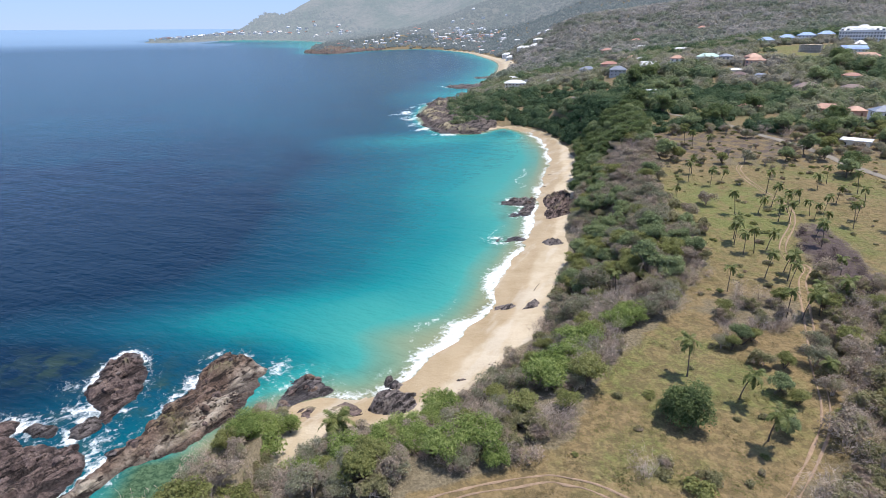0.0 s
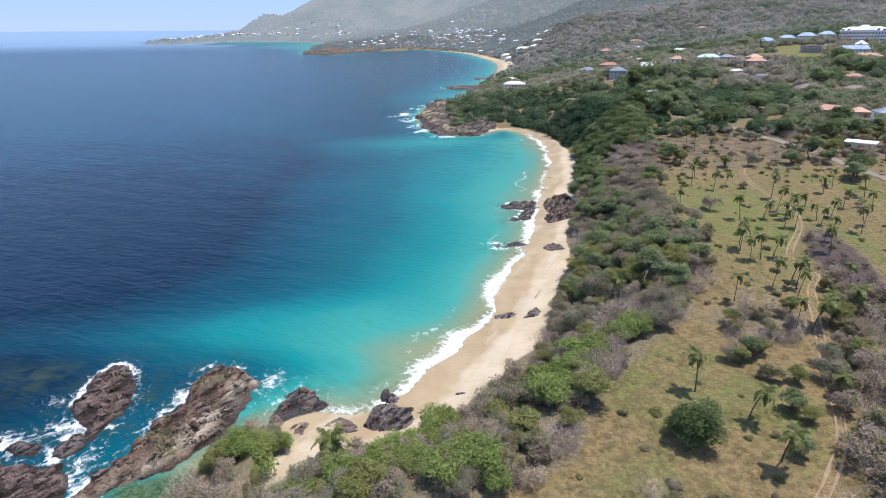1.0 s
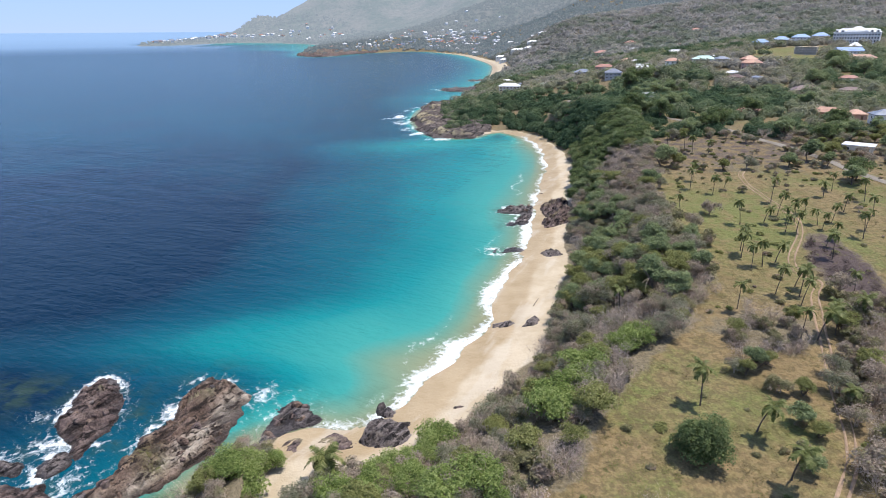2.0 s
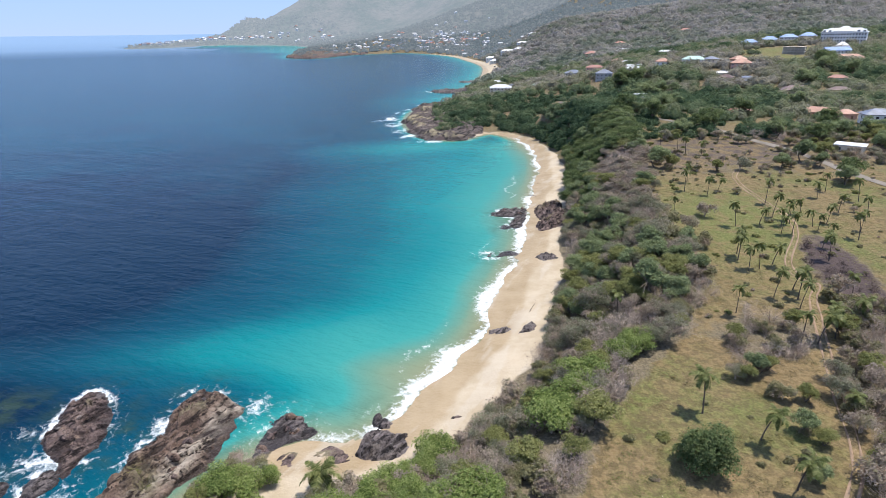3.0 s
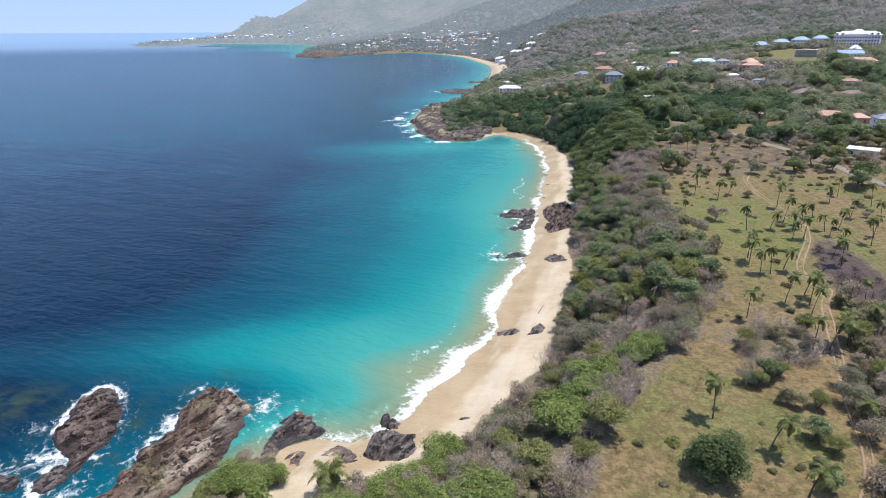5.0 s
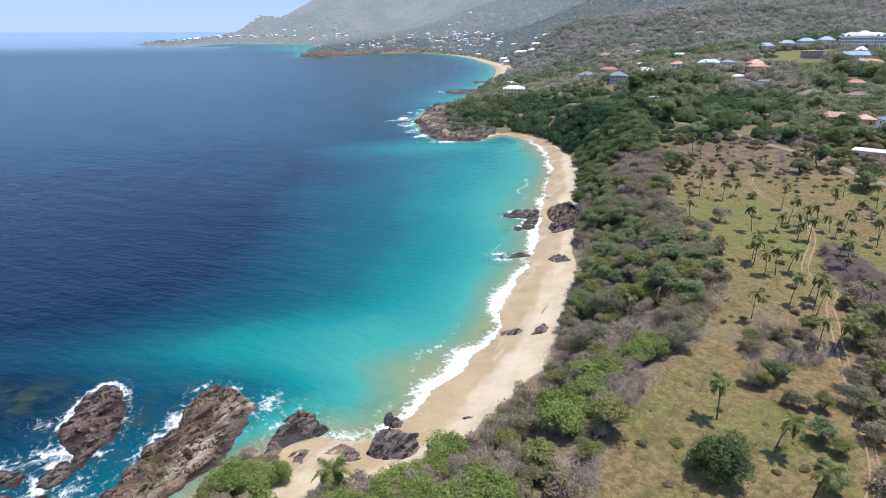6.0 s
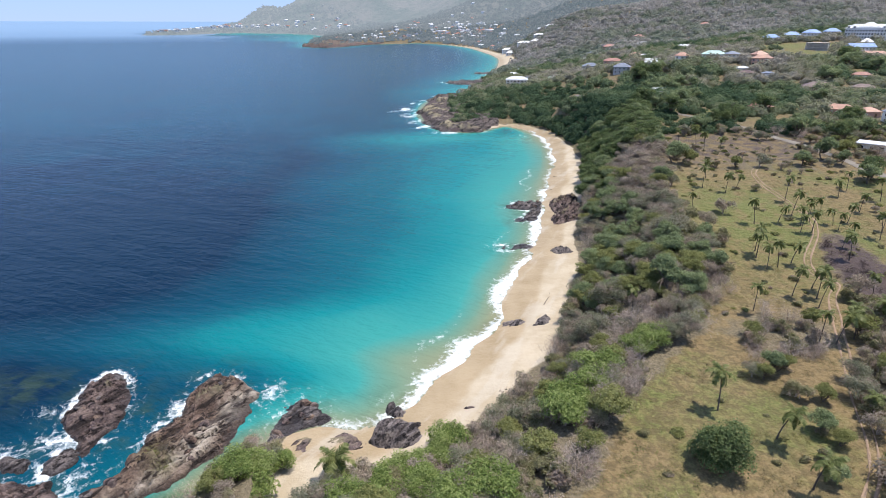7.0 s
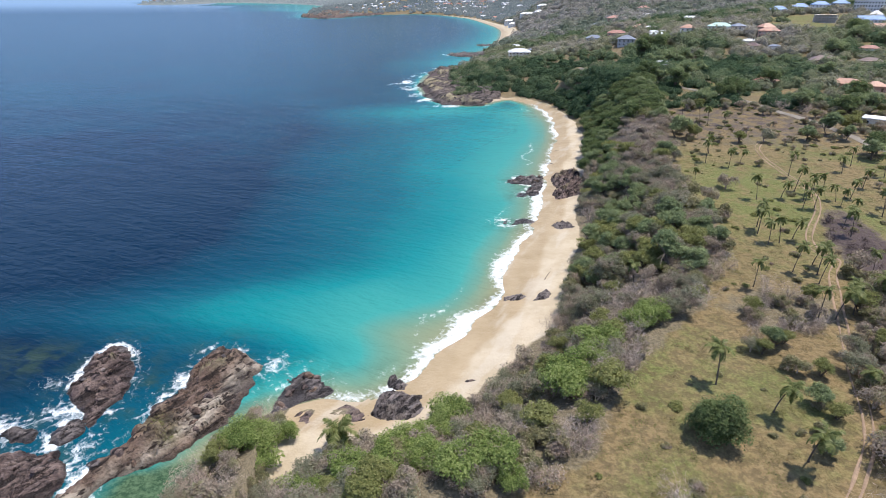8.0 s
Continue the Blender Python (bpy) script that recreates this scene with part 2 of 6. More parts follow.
def sea_material():
    k = Nodes("sea_water")
    w = k.place()
    patch = k.noise(w, 0.016, 4, 0.55)
    d = k.math("ADD", k.attr("depth"), k.math("MULTIPLY", k.math("SUBTRACT", patch, 0.5), k.math("MULTIPLY", k.attr("depth"), 0.55)))
    c = k.ramp(d, [(0.0, (0.20, 0.20, 0.115)), (0.045, (0.11, 0.205, 0.145)), (0.11, (0.034, 0.225, 0.20)), (0.24, (0.003, 0.155, 0.165)),
                   (0.42, (0.001, 0.080, 0.108)), (0.62, (0.0003, 0.044, 0.075)), (0.86, (0.0001, 0.0135, 0.034))])
    # dark weed-grown reefs under the surface
    weed = k.math("MULTIPLY", k.attr("reef"), k.span(k.noise(w, 0.14, 5, 0.65), 0.42, 0.62))
    c = k.mix(weed, c, (0.030, 0.052, 0.030))
    pool = k.mix(k.span(k.noise(w, 0.9, 6, 0.75), 0.4, 0.62), (0.028, 0.058, 0.03), (0.082, 0.13, 0.07))
    c = k.mix(k.attr("pool"), c, pool)
    # foam
    lace = k.noise(w, 0.8, 6, 0.74, (1.0, 0.6, 1.0, 35))
    fine = k.noise(w, 2.6, 4, 0.7)
    bent = k.add("ShaderNodeVectorMath", **{"Vector": w})
    bent.operation = "ADD"
    k.put(bent.inputs[1], k.math("MULTIPLY", lace, 4.5))
    cell = k.add("ShaderNodeTexVoronoi", Vector=bent.outputs[0], Scale=0.42)
    cell.feature = "DISTANCE_TO_EDGE"
    web = k.span(cell.outputs["Distance"], 0.22, 0.02, -0.10, 0.15)
    f = k.math("ADD", k.math("ADD", k.attr("foam"), web), k.math("ADD", k.math("MULTIPLY", k.math("SUBTRACT", lace, 0.5), 1.9), k.math("MULTIPLY", k.math("SUBTRACT", fine, 0.5), 0.7)))
    foam = k.math("MULTIPLY", k.span(f, 0.34, 1.12), k.span(k.attr("foam"), 0.02, 0.2))
    c = k.mix(foam, c, k.mix(k.span(k.noise(w, 1.1, 5, 0.7, (1.0, 0.5, 1.0, -27)), 0.38, 0.6), (0.50, 0.54, 0.55), (0.74, 0.755, 0.76)))
    swell = k.noise(w, 0.10, 3, 0.5, (0.36, 1.0, 1.0, -30))
    chop = k.noise(w, 0.42, 4, 0.6, (0.42, 1.0, 1.0, -26))
    n = k.bump(chop, 0.75, 0.8, k.bump(swell, 0.36, 2.6))
    k.done(c, k.span(foam, 0, 1, 0.22, 0.9), n, 0.11)
    k.p.inputs["IOR"].default_value = 1.33
    return k.m


def hazed_sea_material():
    """The sea out towards the horizon, a plain backdrop: emission painted in for haze."""
    k = Nodes("hazed_sea")
    w = k.place()
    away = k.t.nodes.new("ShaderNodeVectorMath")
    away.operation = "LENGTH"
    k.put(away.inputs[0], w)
    # painted haze: none at 2900 m, full pale blue emission by 4900 m
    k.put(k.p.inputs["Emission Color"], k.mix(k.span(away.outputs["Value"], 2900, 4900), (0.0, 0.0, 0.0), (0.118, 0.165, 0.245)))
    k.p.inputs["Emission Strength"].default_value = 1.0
    return k.done((0.0003, 0.036, 0.066), 0.24, k.bump(k.noise(w, 0.05, 3, 0.5, (0.36, 1.0, 1.0, -30)), 0.3, 3.0), 0.11)


def rock_material(name, dark, mid, light, scale=1.0, worn=1.0):
    k = Nodes(name)
    w = k.place()
    a, b, c3 = k.noise(w, 0.35 * scale, 6, 0.7), k.noise(w, 2.2 * scale, 5, 0.7), k.noise(w, 0.12 * scale, 3)
    c = k.ramp(k.math("ADD", k.math("MULTIPLY", a, 0.62), k.math("MULTIPLY", b, 0.38)), [(0.36, dark), (0.5, mid), (0.64, light)])
    lichen = k.math("MULTIPLY", k.span(k.attr("tops"), 0.45, 0.9), k.span(c3, 0.5, 0.63, 0.0, worn))
    c = k.mix(lichen, c, (0.25, 0.21, 0.13))
    c = k.mix(k.math("MULTIPLY", k.attr("pale"), k.span(a, 0.28, 0.5)), c, (0.44, 0.375, 0.30))
    c = k.mix(k.math("MULTIPLY", k.attr("moss"), k.span(b, 0.36, 0.56)), c, (0.135, 0.135, 0.04))
    wet = k.attr("wetline")
    c = k.mix(k.math("MULTIPLY", wet, 0.72), c, tuple(v * 0.35 for v in dark))
    bed = k.noise(w, 0.9 * scale, 5, 0.65, (1.0, 0.22, 1.0, -34))
    gap = k.span(bed, 0.40, 0.49)
    c = k.mix(gap, tuple(v * 0.55 for v in dark), c)
    n = k.bump(b, 1.0, 0.4, k.bump(gap, 0.8, 0.4, k.bump(a, 1.0, 1.2)))
    return k.done(c, k.span(wet, 0, 1, 0.85, 0.4), n, 0.35)


def bark_material(name, dark, light):
    k = Nodes(name)
    n = k.noise(k.place(), 6.0, 4, 0.7)
    return k.done(k.mix(k.math("ADD", k.math("MULTIPLY", n, 0.6), k.math("MULTIPLY", k.one(), 0.4)), dark, light), 0.9, k.bump(n, 0.4, 0.05), 0.2)


def roof_material(name, colour, pitch=2.2):
    """Painted sheet or tiled roofing with ribs, fading and rust-dark runs."""
    k = Nodes(name)
    w = k.place()
    fade = k.noise(w, 0.35, 5, 0.65)
    c = k.mix(k.span(fade, 0.35, 0.68), tuple(v * 0.7 for v in colour), colour)
    c = k.mix(k.math("MULTIPLY", k.span(k.noise(w, 1.6, 4), 0.6, 0.75), 0.4), c, (0.12, 0.10, 0.09))
    rib = k.add("ShaderNodeTexWave", Vector=w, Scale=pitch)
    return k.done(c, 0.5, k.bump(rib.outputs["Fac"], 0.25, 0.05), 0.4)


def hazed_material(name, low, high, scale, glow):
    """The farthest hills and woods, a plain backdrop; bluish emission painted in for distance haze."""
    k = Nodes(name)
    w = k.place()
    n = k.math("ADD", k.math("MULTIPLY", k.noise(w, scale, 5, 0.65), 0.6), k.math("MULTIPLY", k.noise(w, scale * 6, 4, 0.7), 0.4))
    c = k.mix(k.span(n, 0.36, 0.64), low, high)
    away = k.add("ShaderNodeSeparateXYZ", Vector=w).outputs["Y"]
    # the painted haze strengthens between 2700 and 4700 m
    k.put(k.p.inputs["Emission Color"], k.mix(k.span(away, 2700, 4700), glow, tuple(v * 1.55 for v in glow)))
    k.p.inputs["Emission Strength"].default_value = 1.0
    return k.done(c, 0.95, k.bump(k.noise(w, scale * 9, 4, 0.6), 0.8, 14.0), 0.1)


def canopy_material(name, stops):
    """Woods seen from afar: each crown has a tone of its own, from deep green to withered brown."""
    k = Nodes(name)
    c = k.ramp(k.attr("tone"), stops)
    c = k.mix(k.math("MULTIPLY", k.island(), 0.12), c, k.mix(0.6, c, (0.02, 0.025, 0.014)))
    k.done(c, 0.75, spec=0.15)
    thin = k.add("ShaderNodeBsdfTranslucent", Color=c)
    both = k.add("ShaderNodeMixShader", Fac=0.45)
    k.t.links.new(k.p.outputs[0], both.inputs[1])
    k.t.links.new(thin.outputs[0], both.inputs[2])
    k.t.links.new(both.outputs[0], k.t.nodes["Material Output"].inputs[0])
    return k.m


M = dict(
    canopy=canopy_material("woods_canopy", [(0.0, (0.075, 0.12, 0.062)), (0.28, (0.165, 0.21, 0.108)), (0.52, (0.265, 0.272, 0.165)), (0.76, (0.30, 0.28, 0.208)), (1.0, (0.36, 0.33, 0.275))]),
    # dry bark tones, paled and greyed further to paint in distance haze
    hazed_dry_canopy=canopy_material("hazed_leafless_canopy", [(0.0, (0.14, 0.175, 0.125)), (0.35, (0.235, 0.255, 0.19)), (0.65, (0.31, 0.298, 0.258)), (1.0, (0.38, 0.355, 0.325))]),
    hills=hazed_material("hazed_hills", (0.02, 0.032, 0.02), (0.08, 0.068, 0.054), 0.004, (0.082, 0.098, 0.118)),
    hazed_hill_leaf=hazed_material("hazed_hill_woods", (0.016, 0.028, 0.018), (0.07, 0.064, 0.05), 0.004, (0.094, 0.110, 0.130)),
    hazed_village_leaf=hazed_material("hazed_village_woods", (0.03, 0.042, 0.03), (0.12, 0.11, 0.085), 0.006, (0.06, 0.075, 0.092)),
    ground=ground_material(), sea=sea_material(), hazed_sea=hazed_sea_material(),
    rock=rock_material("volcanic_rock", (0.0491, 0.0335, 0.0306), (0.148, 0.104, 0.0927), (0.273, 0.203, 0.176)),
    brown_rock=rock_material("brown_rock", (0.0546, 0.0354, 0.0274), (0.17, 0.112, 0.0842), (0.317, 0.229, 0.172)),
    cape_rock=rock_material("cape_rock", (0.032, 0.025, 0.023), (0.095, 0.074, 0.066), (0.18, 0.145, 0.125), 0.45),
    black_rock=rock_material("black_rock", (0.043, 0.0348, 0.0348), (0.15, 0.125, 0.12), (0.291, 0.246, 0.228), 1.0, 0.15),
    leaf_bright=leaf_material("bright_leaves", (0.108, 0.156, 0.042), (0.228, 0.291, 0.087), (0.375, 0.419, 0.165)),
    leaf_green=leaf_material("green_leaves", (0.128, 0.143, 0.0508), (0.234, 0.245, 0.087), (0.341, 0.333, 0.145)),
    leaf_dark=leaf_material("dark_leaves", (0.117, 0.156, 0.0775), (0.231, 0.278, 0.135), (0.338, 0.375, 0.194)),
    leaf_deep=leaf_material("deep_green_leaves", (0.072, 0.108, 0.042), (0.138, 0.18, 0.072), (0.216, 0.252, 0.108)),
    leaf_olive=leaf_material("olive_leaves", (0.123, 0.124, 0.063), (0.232, 0.221, 0.112), (0.341, 0.31, 0.175), (0.348, 0.269, 0.21)),
    leaf_grey=leaf_material("withered_leaves", (0.217, 0.175, 0.133), (0.334, 0.273, 0.217), (0.464, 0.385, 0.315), (0.275, 0.259, 0.147)),
    leaf_sage=leaf_material("sage_leaves", (0.138, 0.145, 0.0856), (0.225, 0.228, 0.149), (0.334, 0.324, 0.228), (0.326, 0.262, 0.207), 0.6, 0.4),
    leaf_palm=leaf_material("palm_leaflets", (0.085, 0.11, 0.035), (0.165, 0.19, 0.065), (0.28, 0.28, 0.12), None, 0.4),
    grass=leaf_material("grass_blades", (0.15, 0.116, 0.058), (0.205, 0.16, 0.079), (0.26, 0.204, 0.106), (0.155, 0.155, 0.058), 0.55, 0.045, (0.18, 0.205, 0.062)),
    bark=bark_material("brown_bark", (0.07, 0.052, 0.04), (0.19, 0.155, 0.125)),
    grey_bark=bark_material("bleached_bark", (0.288, 0.229, 0.184), (0.516, 0.423, 0.352)),
    red_bark=bark_material("russet_twigs", (0.27, 0.198, 0.159), (0.486, 0.37, 0.305)),
    burnt_bark=bark_material("burnt_twigs", (0.05, 0.037, 0.034), (0.115, 0.084, 0.076)),
    palm_bark=bark_material("palm_bark", (0.06, 0.05, 0.042), (0.15, 0.125, 0.105)),
    white_wall=plain_material("white_plaster", (0.80, 0.79, 0.77)),
    cream_wall=plain_material("cream_plaster", (0.76, 0.68, 0.54)),
    blue_wall=plain_material("pale_blue_plaster", (0.50, 0.49, 0.50)),
    pink_wall=plain_material("pink_plaster", (0.55, 0.34, 0.27)),
    concrete=plain_material("bare_concrete", (0.64, 0.58, 0.52), 0.9, 0.3),
    glass=plain_material("dark_window_glass", (0.03, 0.035, 0.045), 0.12, 0.2, 0.5, 0.6, 0.0),
    timber=plain_material("painted_timber", (0.20, 0.12, 0.07), 0.6),
    white_roof=roof_material("white_roofing", (0.66, 0.66, 0.66)),
    grey_roof=roof_material("blue_grey_roofing", (0.19, 0.215, 0.27)),
    blue_roof=roof_material("blue_roofing", (0.17, 0.29, 0.52)),
    red_roof=roof_material("red_tile_roofing", (0.36, 0.165, 0.12), 4.0),
    orange_roof=roof_material("orange_tile_roofing", (0.46, 0.25, 0.17), 4.0),
    green_roof=roof_material("pale_green_roofing", (0.46, 0.62, 0.55)),
    brown_roof=roof_material("brown_roofing", (0.16, 0.10, 0.085)),
    road=plain_material("worn_asphalt", (0.22, 0.192, 0.158), 0.9, 0.3, 0.15),
    earth=plain_material("bare_earth", (0.315, 0.22, 0.15), 0.95, 0.35, 0.8),
    driftwood=bark_material("driftwood", (0.10, 0.08, 0.06), (0.2, 0.17, 0.14)),
)


# ---------------------------------------------------------------- mesh helpers
def fast_mesh(name, verts, faces, material=None, attrs=(), flat=True):
    """A mesh from arrays; all faces have the same number of corners."""
    verts, faces = np.asarray(verts, np.float32), np.asarray(faces, np.int32)
    me = bpy.data.meshes.new(name)
    n, c = faces.shape
    me.vertices.add(len(verts))
    me.vertices.foreach_set("co", verts.ravel())
    me.loops.add(n * c)
    me.loops.foreach_set("vertex_index", faces.ravel())
    me.polygons.add(n)
    me.polygons.foreach_set("loop_start", np.arange(0, n * c, c, dtype=np.int32))
    me.polygons.foreach_set("loop_total", np.full(n, c, np.int32))
    me.polygons.foreach_set("use_smooth", np.full(n, not flat, bool))
    me.update(calc_edges=True)
    for key, values in attrs:
        a = me.attributes.new(key, "FLOAT", "POINT")
        a.data.foreach_set("value", np.asarray(values, np.float32).ravel())
    if material:
        me.materials.append(material)
    return me


def thing(name, where, label, category, group="", kind="", turn=0.0, size=1.0):
    ob = new(name)
    ob.empty_display_size = 0.5
    ob.matrix_basis = pose(*where, 0, 0, turn) @ Matrix.Diagonal((size, size, size, 1))
    return tagged(ob, label, category, group, kind)


def part(name, data, parent, label="", m=None):
    ob = new(name, data)
    ob.parent = parent
    if m is not None:
        ob.matrix_basis = m
    if label:
        ob["label"] = label
    return ob


def bm_mesh(name, bm, material):
    me = bpy.data.meshes.new(name)
    bm.to_mesh(me)
    bm.free()
    me.materials.append(material)
    return me


def steps(near_a, near_b, step, far_a, far_b, grow):
    """Grid lines: even between near_a and near_b, then ever wider out to far_a and far_b."""
    mid = list(np.arange(near_a, near_b + step / 2, step))
    up, down, g = [mid[-1]], [mid[0]], step
    while up[-1] < far_b:
        g *= grow
        up.append(up[-1] + g)
    g = step
    while down[-1] > far_a:
        g *= grow
        down.append(down[-1] - g)
    return np.array(down[:0:-1] + mid + up[1:])


def sheet(xs, ys, keep):
    """Quads over a grid, those whose corners all pass keep."""
    gx, gy = np.meshgrid(xs, ys)
    nx, ny = len(xs), len(ys)
    idx = np.arange(nx * ny).reshape(ny, nx)
    quads = np.stack([idx[:-1, :-1], idx[:-1, 1:], idx[1:, 1:], idx[1:, :-1]], -1).reshape(-1, 4)
    ok = keep(gx.ravel(), gy.ravel())
    quads = quads[ok[quads].any(1)]
    used = np.unique(quads)
    remap = np.zeros(nx * ny, np.int64)
    remap[used] = np.arange(len(used))
    return gx.ravel()[used], gy.ravel()[used], remap[quads]


GRID_X, GRID_Y = np.arange(-80, 360, 2.0), np.arange(20, 440, 2.0)
GRID_Z = height(*np.meshgrid(GRID_X, GRID_Y))


def at_ground(x, y):
    """The ground's height at one place; near the bay from a fine grid."""
    i, j = (x - GRID_X[0]) / 2, (y - GRID_Y[0]) / 2
    if 0 <= i < len(GRID_X) - 1 and 0 <= j < len(GRID_Y) - 1:
        a, b = int(i), int(j)
        u, v = i - a, j - b
        return float((GRID_Z[b, a] * (1 - u) + GRID_Z[b, a + 1] * u) * (1 - v) + (GRID_Z[b + 1, a] * (1 - u) + GRID_Z[b + 1, a + 1] * u) * v)
    return float(height(np.array([x], float), np.array([y], float))[0])


# ---------------------------------------------------------------- lines of the plan
THICKET_EDGE = np.array([(-40, -60), (-14, 30), (-3, 60), (7, 64.5), (13, 66), (21, 72.5), (27, 83.4), (35, 92), (43, 102), (58, 116), (68, 130), (75, 150), (74, 178),
                         (84, 210), (100, 264), (112, 310), (120, 345)], float)
TRACK = spline([(130, 236), (123, 226), (119.8, 213), (118.5, 200), (117.2, 181), (112, 167), (98.6, 148.6), (95.5, 140), (97, 134), (91, 126), (83, 110), (73.4, 92),
                (67.6, 79), (62, 71), (54.4, 63), (47, 56), (36, 44), (20, 20)], 8)
TRACK_2 = spline([(-20, 50), (-8, 56), (1.8, 60.2), (8.4, 62), (15.2, 63.2), (20, 62.8), (26, 59.8), (36, 52)], 8)
ROAD = spline([(100, 436), (108, 420), (116, 396), (124, 366), (131, 356), (141, 338), (154, 322), (162, 292), (168, 268), (170, 245), (171, 223), (178, 190), (200, 150)], 6)


# grassy openings among the trees: middle and half widths
GLADES = ((366, 625, 40, 40), (410, 695, 50, 34), (447, 583, 26, 13), (362, 496, 24, 9), (152, 352, 15, 7), (116, 353, 14, 8), (253, 322, 14, 6), (301, 747, 26, 10), (225, 425, 12, 7), (300, 660, 16, 9), (190, 610, 12, 8))


def glade(x, y):
    return np.max([smooth(1.25, 0.8, np.hypot((x - a) / p, (y - b) / q) + 0.3 * fbm(x / 11, y / 11, 2, 87)) for a, b, p, q in GLADES], 0)


def edge_x(y):
    return np.interp(y, THICKET_EDGE[:, 1], THICKET_EDGE[:, 0])


